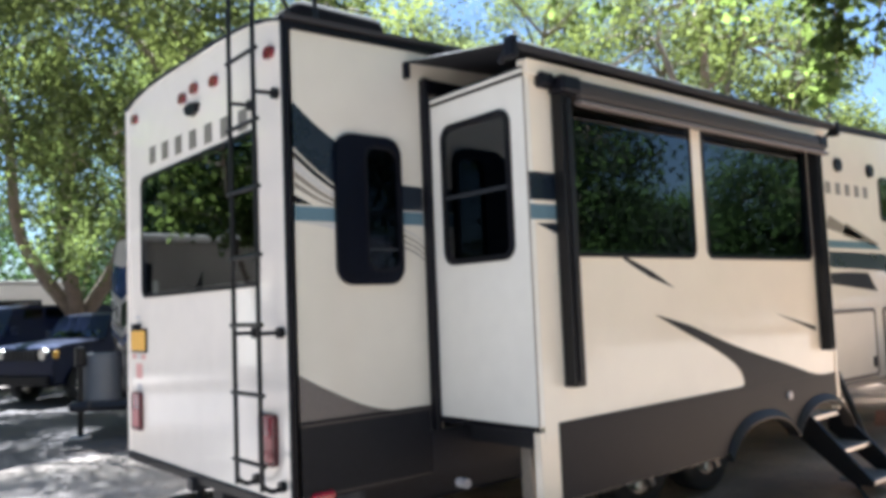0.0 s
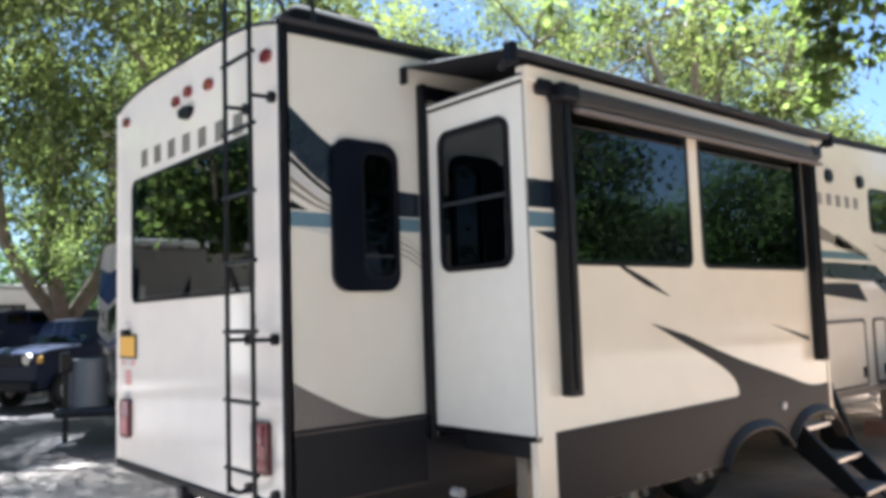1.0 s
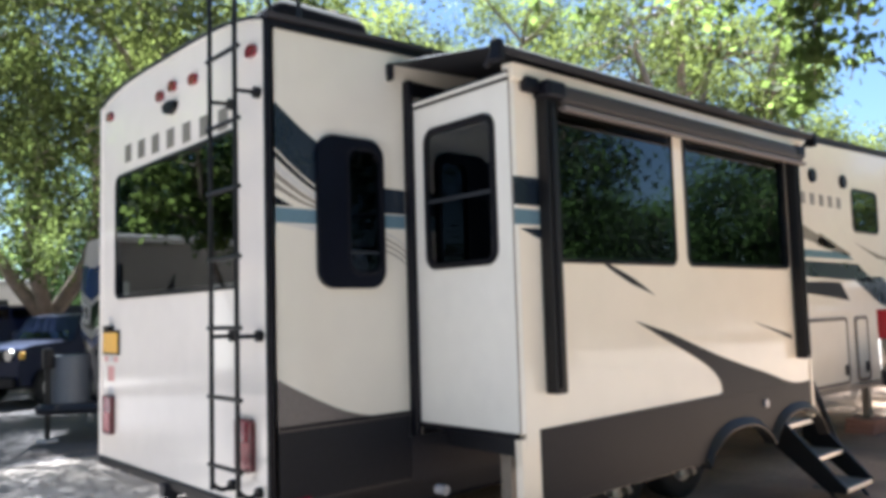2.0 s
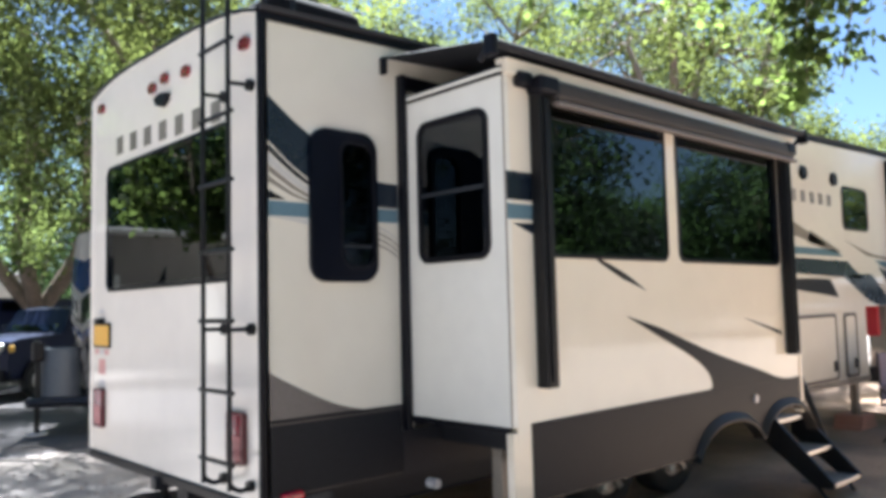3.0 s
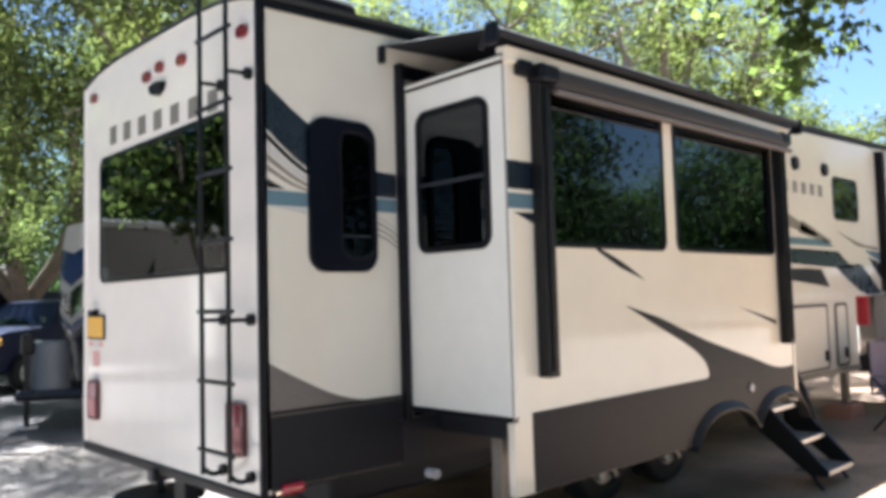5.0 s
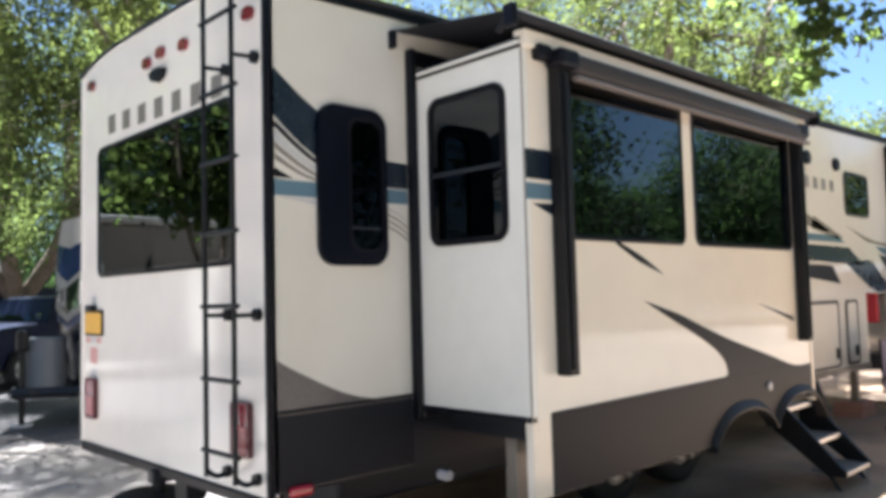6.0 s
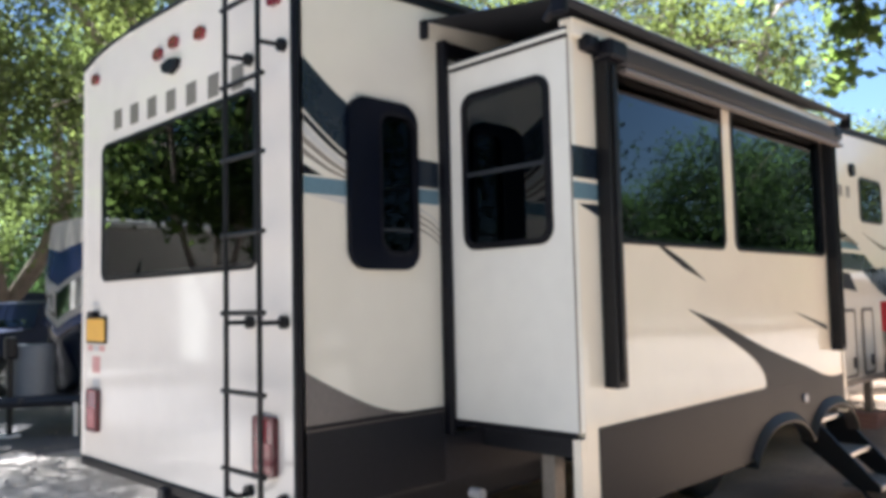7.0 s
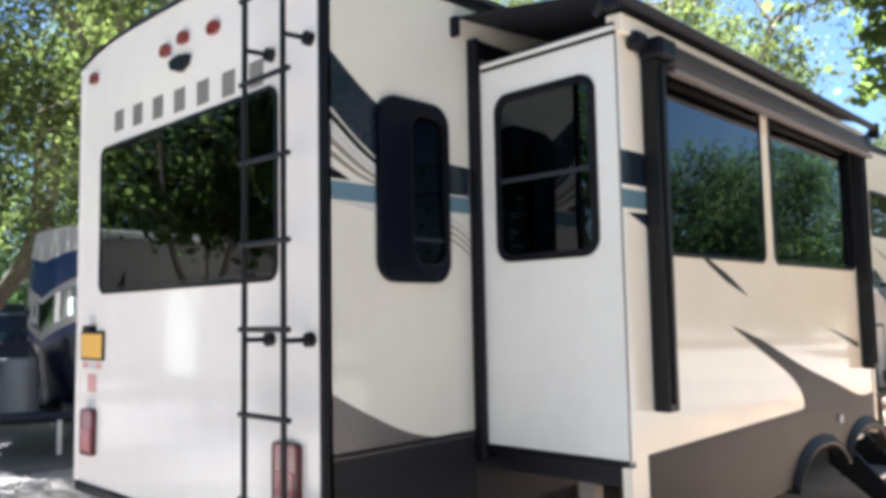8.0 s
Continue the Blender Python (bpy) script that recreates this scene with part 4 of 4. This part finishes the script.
# camp chair and low fire ring by the door
ch = thing("camp_chair", "violet-grey folding canvas camp chair on gravel", "chair", (7.75, -0.66, 0))
part("seat", B(-0.26, 0.26, -0.24, 0.26, 0.40, 0.43, 0.01), LAWN, ch)
bm = B(-0.26, 0.26, 0.24, 0.27, 0.45, 0.98, 0.01)
part("backrest", bm, LAWN, ch)
for s in (-1, 1):
    part("leg", tube([(s * 0.27, -0.26, 0.0), (s * 0.27, 0.26, 0.62)], 0.012, 8), METALK, ch)
    part("leg", tube([(s * 0.27, 0.26, 0.0), (s * 0.27, -0.26, 0.62)], 0.012, 8), METALK, ch)
    part("armrest", B(s * 0.27 - 0.03, s * 0.27 + 0.03, -0.28, 0.26, 0.60, 0.63, 0.008), LAWN, ch)
    part("back_post", tube([(s * 0.26, 0.25, 0.40), (s * 0.26, 0.27, 1.0)], 0.012, 8), METALK, ch)

# ---- trailer across the lane, mirrored in the rear window ----
ot = thing("parked_trailer", "taupe travel trailer with a white roof across the lane", "trailer")
part("body", B(-13.5, -3.9, 14.2, 16.7, 0.6, 3.42, 0.08), mat("taupe_siding", (0.31, 0.265, 0.228), 0.35, vary=0.08), ot, "taupe body")
part("roof", B(-13.6, -3.75, 14.1, 16.8, 3.42, 3.58, 0.05), PLASTERW, ot, "white roof cap")
part("end_trim", B(-4.42, -4.28, 14.14, 14.2, 0.6, 2.5), WHITE, ot)
part("end_post", B(-4.28, -4.05, 14.12, 14.2, 0.6, 2.9), BLACK, ot)
part("window", B(-7.9, -6.9, 14.165, 14.2, 1.7, 2.4, 0.01), BLACK, ot)
pl = on_side(14.2)
for u in (-5.5, -8.6):
    decal(ot, pl, curve((u, 2.75), (u + 0.3, 2.2), (u + 0.95, 1.8)) + curve((u + 0.42, 1.95), (u + 0.02, 2.3)), BLACK, d=0.012)
for x in (-8.5, -9.5):
    wheel(ot, x, 14.35, 0.36, 0.22)


# white cargo trailer in the sun, mirrored in the rear window
cg = thing("cargo_trailer", "white box cargo trailer standing in the sun", "trailer")
part("body", B(-9.6, -5.9, 11.6, 13.2, 0.45, 2.35, 0.06), WHITE, cg, "white box body")
part("tongue", tube([(-5.9, 12.4, 0.45), (-4.9, 12.4, 0.42)], 0.04, 8), CHASSIS, cg)
for y, o in ((11.7, -1), (13.1, 1)):
    wheel(cg, -8.0, y, 0.34, 0.2, out=o)

# levelling blocks under the landing gear
lb_ = thing("levelling_blocks", "stack of orange plastic levelling blocks on gravel", "blocks")
for k in range(3):
    part("block", B(8.2 + 0.03 * k, 8.72 - 0.03 * k, 0.08, 0.42, -0.02 + 0.06 * k, 0.038 + 0.06 * k, 0.008), TERRA, lb_)

# ---- trees ----
def leaves(name, centres, spread, per, size, material, parent, rng, label="", droop=0.6):
    c = np.repeat(np.asarray(centres), per, axis=0)
    n = len(c)
    g = rng.normal(size=(n, 3))
    p = c + g * np.asarray(spread)
    cc = np.asarray(centres, dtype=float)
    out = cc - cc.mean(axis=0)
    out /= np.linalg.norm(out, axis=1)[:, None] + 1e-6
    out = out * 0.7 + (0, 0, 0.4) + rng.normal(size=out.shape) * 0.45
    nrm = np.repeat(out, per, axis=0) + rng.normal(size=(n, 3)) * 0.38
    nrm /= np.linalg.norm(nrm, axis=1)[:, None]
    d = rng.normal(size=(n, 3))
    d[:, 2] -= droop
    s = np.cross(d, nrm)
    s /= np.linalg.norm(s, axis=1)[:, None]
    d = np.cross(nrm, s)
    L = size * rng.uniform(0.6, 1.3, size=(n, 1))
    v = np.stack([p, p + d * L * 0.55 + s * L * 0.36 + nrm * L * 0.08, p + d * L, p + d * L * 0.55 - s * L * 0.36 + nrm * L * 0.08], axis=1).reshape(-1, 3)
    me = bpy.data.meshes.new(name)
    me.vertices.add(len(v)); me.vertices.foreach_set("co", v.ravel())
    me.loops.add(len(v)); me.loops.foreach_set("vertex_index", np.arange(len(v)))
    me.polygons.add(n)
    me.polygons.foreach_set("loop_start", np.arange(n) * 4)
    me.update(calc_edges=True)
    me.validate()
    me.materials.append(material)
    ob = new(name, me)
    ob.parent = parent
    if label:
        tagged(ob, label)
    return ob


def tree(x, y, h, radius, seed, material, label, size=0.16, clumps=90, per=110, base=0.25, stems=3, lean=(0, 0), flat=0.75, r0=0.22, fork=0.16, tight=0.12, fine=True):
    rng = np.random.default_rng(seed)
    if fine:
        clumps, per, size, tight = int(clumps * 1.8), int(per * 1.3), size * 0.62, tight * 0.62
    t = thing("tree", label, "tree", (x, y, 0), "campground trees")
    lx, ly = lean
    centres, stems_bm = [], []
    low = h * base
    fork_p = Vector((lx * 0.15, ly * 0.15, h * fork))
    part("trunk", tube([(0, 0, -0.1), (0.03, 0.02, h * fork * 0.4), tuple(fork_p)], r0 * 1.25, 12, r0), BARK, t, smooth=True)
    mid_z = (low + h) / 2
    for k in range(clumps):
        u = rng.normal(size=3)
        u /= np.linalg.norm(u)
        q = rng.uniform(0.35, 1.0) ** 0.5
        rad = radius * (0.85 + 0.3 * noise.noise((u[0] * 1.7 + seed, u[1] * 1.7, u[2] * 1.7)))
        centres.append((lx + u[0] * rad * q, ly + u[1] * rad * q, mid_z + u[2] * (h - low) / 2 * q))
    stem_tops = []
    for k in range(stems):
        a = 2 * math.pi * (k + rng.uniform(-0.2, 0.2)) / stems + seed
        tip = Vector((lx * 0.7 + radius * 0.42 * math.cos(a), ly * 0.7 + radius * 0.42 * math.sin(a), low + (h - low) * 0.62))
        m1 = fork_p.lerp(tip, 0.35) + Vector((0.12 * radius * math.cos(a), 0.12 * radius * math.sin(a), -0.02 * h))
        m2 = fork_p.lerp(tip, 0.7) + Vector((rng.uniform(-0.2, 0.2), rng.uniform(-0.2, 0.2), 0.02 * h))
        lb = bmesh.new()
        stems_bm.append(lb)
        path = [fork_p * 0.96, m1, m2, tip]
        tube(curve(*[tuple(p) for p in path], n=4), r0 * 0.72, 9, r0 * 0.22, bm=lb)
        stem_tops.append((m1, m2, tip))
    for k, c in enumerate(centres[:: max(1, clumps // 34)]):
        cv = Vector(c)
        i_, s = min(((i, p) for i, tr_ in enumerate(stem_tops) for p in tr_), key=lambda q: (q[1] - cv).length)
        mid = s.lerp(cv, 0.5) + Vector(rng.normal(size=3)) * 0.15
        tube([s, mid, cv], r0 * 0.20, 6, 0.012, bm=stems_bm[i_])
    for lb in stems_bm:
        part("limb", lb, BARK, t, smooth=True)
    sp = radius * tight
    leaves("crown", centres, (sp, sp, sp * flat), int(per * 0.62), size * 1.25, material, t, rng)
    return t


LBL = "leafy cottonwood tree with a grey-brown forked trunk"
tree(3.9, 18.6, 11.5, 5.2, 3, LEAFM, LBL, 0.15, 100, 300, 0.24, 5, lean=(-0.4, -2.2), r0=0.27, fork=0.15, tight=0.10)
tree(9.5, 19.0, 10.0, 5.0, 5, LEAFY, LBL, 0.16, 85, 260, 0.2, 4)
tree(-3.0, 27.0, 11.0, 5.5, 6, LEAF, LBL, 0.17, 100, 220, 0.15, 3, fine=False)
tree(5.5, 29.0, 9.0, 6.0, 7, LEAFD, LBL, 0.18, 110, 220, 0.03, 3)
tree(12.5, 30.0, 8.5, 6.0, 15, LEAFD, LBL, 0.18, 100, 220, 0.03, 3)
tree(6.6, 12.6, 10.2, 4.8, 21, LEAFY, LBL, 0.12, 145, 310, 0.36, 4, lean=(-3.2, -2.8), tight=0.12)
tree(11.0, 10.0, 10.4, 4.2, 22, LEAFY, LBL, 0.12, 70, 330, 0.34, 4, tight=0.13)
tree(14.6, 4.2, 6.6, 3.2, 23, LEAFY, LBL, 0.11, 48, 330, 0.22, 4, tight=0.13)
tree(19.5, 1.2, 6.8, 3.6, 24, LEAFY, LBL, 0.13, 60, 300, 0.10, 4, tight=0.13)
tree(11.6, 3.9, 8.4, 3.4, 16, LEAFY, LBL, 0.12, 24, 300, 0.52, 4, tight=0.13)
tree(14.0, 9.0, 9.8, 3.9, 27, LEAFY, LBL, 0.12, 55, 330, 0.3, 4, tight=0.13)
tree(18.5, 7.5, 9.4, 3.9, 28, LEAFY, LBL, 0.13, 45, 320, 0.25, 4, tight=0.13)
tree(15.0, 15.5, 11.0, 4.6, 8, LEAFY, LBL, 0.15, 50, 280, 0.25, 4)
tree(22.5, 11.0, 10.5, 4.8, 9, LEAFY, LBL, 0.16, 50, 240, 0.25, 3)
tree(27.0, 2.5, 8.5, 4.8, 10, LEAFM, LBL, 0.16, 110, 240, 0.02, 3)
tree(31.0, -4.0, 8.6, 4.8, 11, LEAFY, LBL, 0.18, 90, 220, 0.12, 3)
tree(-5.0, 29.0, 14.0, 6.0, 25, LEAFD, LBL, 0.2, 120, 220, 0.03, 3, fine=False)
tree(-14.0, 28.0, 14.0, 6.5, 26, LEAFD, LBL, 0.2, 120, 220, 0.03, 3, fine=False)
tree(18.0, 24.0, 12.0, 6.0, 12, LEAFY, LBL, 0.18, 90, 220, 0.2, 3)
tree(30.0, 18.0, 11.0, 6.0, 13, LEAF, LBL, 0.18, 90, 220, 0.2, 3)
# trees across the lane, mirrored in the glass
for k, (x, y, h, r) in enumerate(((1.5, -15.0, 9.5, 4.6), (8.0, -16.5, 6.8, 4.5), (14.5, -15.5, 7.8, 4.8), (17.0, -15.5, 10.5, 4.6), (33.0, -15.5, 9.5, 5.0), (25.5, -18.5, 6.4, 4.2), (38.0, -14.0, 9.5, 5.0), (-6.0, -14.0, 9.0, 4.5), (-14.0, -8.0, 10.0, 5.0), (-15.0, 2.0, 10.0, 5.0), (-13.0, 10.0, 9.0, 4.2), (-9.0, 22.5, 13.0, 6.0), (-4.7, 9.4, 7.8, 2.2))):
    tree(x, y, h, r, 30 + k, LEAFN if k == 12 else LEAFD if k % 2 else LEAF, LBL, 0.15, 190 if k in (3, 4, 5, 6, 11) else 60 if k == 12 else 90, 230, 0.31 if k == 12 else 0.03, 3, fork=0.2 if k == 12 else 0.12, r0=0.09 if k == 12 else 0.22, fine=False)


def hanging_tree():
    """A tree whose long limb reaches over the site, with sprays of leaves hanging from it."""
    rng = np.random.default_rng(14)
    t = thing("tree", "cottonwood with leafy sprays hanging over the site", "tree", group="campground trees")
    part("trunk", tube(curve((4.4, -6.3, -0.1), (4.35, -6.2, 1.4), (4.4, -6.0, 2.9), n=5), 0.28, 12, 0.19), BARK, t, smooth=True)
    part("limb", tube(curve((4.4, -6.0, 2.8), (4.5, -4.7, 4.5), (4.4, -2.8, 5.4), (4.0, -0.9, 5.3), (3.0, 0.2, 4.9), n=6), 0.13, 9, 0.02), BARK, t, smooth=True)
    part("limb", tube(curve((4.4, -6.0, 2.8), (5.2, -5.2, 4.6), (5.6, -3.6, 5.6), (5.3, -2.0, 5.6), n=6), 0.11, 9, 0.02), BARK, t, smooth=True)
    part("limb", tube(curve((4.4, -6.0, 2.8), (3.6, -6.9, 4.6), (3.2, -7.8, 6.2), n=6), 0.12, 9, 0.02), BARK, t, smooth=True)
    centres = []
    for top, tip, n in (((4.15, -1.15, 4.9), (4.05, -1.2, 3.28), 28), ((4.35, -1.0, 4.6), (4.22, -1.0, 3.26), 14), ((4.2, -1.6, 4.9), (4.22, -1.40, 3.30), 12), ((3.75, -0.7, 4.9), (3.72, -0.72, 3.80), 12), ((3.4, -0.2, 4.8), (3.42, -0.2, 4.0), 9), ((3.1, 0.2, 4.8), (3.15, 0.2, 3.98), 7), ((4.75, -1.9, 5.0), (4.6, -1.85, 3.75), 10), ((3.95, -1.35, 4.6), (3.85, -1.0, 3.75), 10), ((2.8, 0.5, 4.8), (2.85, 0.5, 4.1), 5), ((4.9, -2.1, 5.4), (4.85, -2.1, 3.7), 10), ((5.2, -1.9, 5.5), (5.1, -1.8, 4.05), 10), ((4.5, -1.35, 5.2), (4.45, -1.35, 4.0), 12)):
        a, b = Vector(top), Vector(tip)
        part("twig", tube([a, a.lerp(b, 0.5) + Vector((0.04, -0.03, 0)), b], 0.012, 6, 0.004), BARK, t)
        for k in range(n):
            q = (k + rng.uniform(0, 1)) / n
            centres.append(tuple(a.lerp(b, q) + Vector(rng.normal(size=3)) * 0.10 * (1.1 - 0.5 * q)))
    leaves("foliage", centres, (0.07, 0.07, 0.08), 17, 0.098, LEAFN, t, rng, droop=1.2)
    cs = [(4.6 + 1.8 * u, -5.6 + 2.4 * v, 6.2 + 1.1 * w) for u, v, w in rng.uniform(-1, 1, size=(70, 3))]
    leaves("crown", cs, (0.5, 0.5, 0.4), 160, 0.12, LEAFN, t, rng)


hanging_tree()
# far woods all round
rng = np.random.default_rng(77)
cs = []
for k in range(520):
    a = rng.uniform(0, 2 * math.pi)
    d = rng.uniform(42, 60)
    cs.append((d * math.cos(a), d * math.sin(a), rng.uniform(0.5, 5.0)))
woods = leaves("far_woods", cs, (2.0, 2.0, 1.2), 150, 0.5, LEAFD, None, rng)
tagged(woods, "distant belt of green woods round the campground", "woods", kind="stuff")

# loose stones on the ground
n = 2600
rng = np.random.default_rng(5)
px, py = rng.uniform(-0.5, 6.0, n), rng.uniform(2.9, 14.0, n)
px[n // 2:], py[n // 2:] = rng.uniform(3.0, 12.0, n - n // 2), rng.uniform(-3.5, -0.2, n - n // 2)
base_v = np.array([(1, 0, 0), (-0.5, 0.87, 0), (-0.5, -0.87, 0), (0.1, 0.1, 0.8), (0, 0, -0.5)])
base_f = np.array([(0, 1, 3), (1, 2, 3), (2, 0, 3), (1, 0, 4), (2, 1, 4), (0, 2, 4)])
r_ = rng.uniform(0.008, 0.028, n)
ang = rng.uniform(0, 6.28, n)
ca, sa = np.cos(ang), np.sin(ang)
vx = base_v[None, :, 0] * ca[:, None] - base_v[None, :, 1] * sa[:, None]
vy = base_v[None, :, 0] * sa[:, None] + base_v[None, :, 1] * ca[:, None]
V = np.stack([px[:, None] + vx * r_[:, None], py[:, None] + vy * r_[:, None], base_v[None, :, 2] * r_[:, None] * 0.8 + 0 * vx], axis=2)
for i in range(n):
    V[i, :, 2] += noise.noise((px[i] * 0.5, py[i] * 0.5, 0)) * 0.025 - 0.02 + 0.004
me = bpy.data.meshes.new("gravel")
me.from_pydata(V.reshape(-1, 3).tolist(), [], (base_f[None] + 5 * np.arange(n)[:, None, None]).reshape(-1, 3).tolist())
me.materials.append(STONE)
tagged(new("gravel", me), "scattered small tan stones on the dirt", "gravel", kind="stuff")
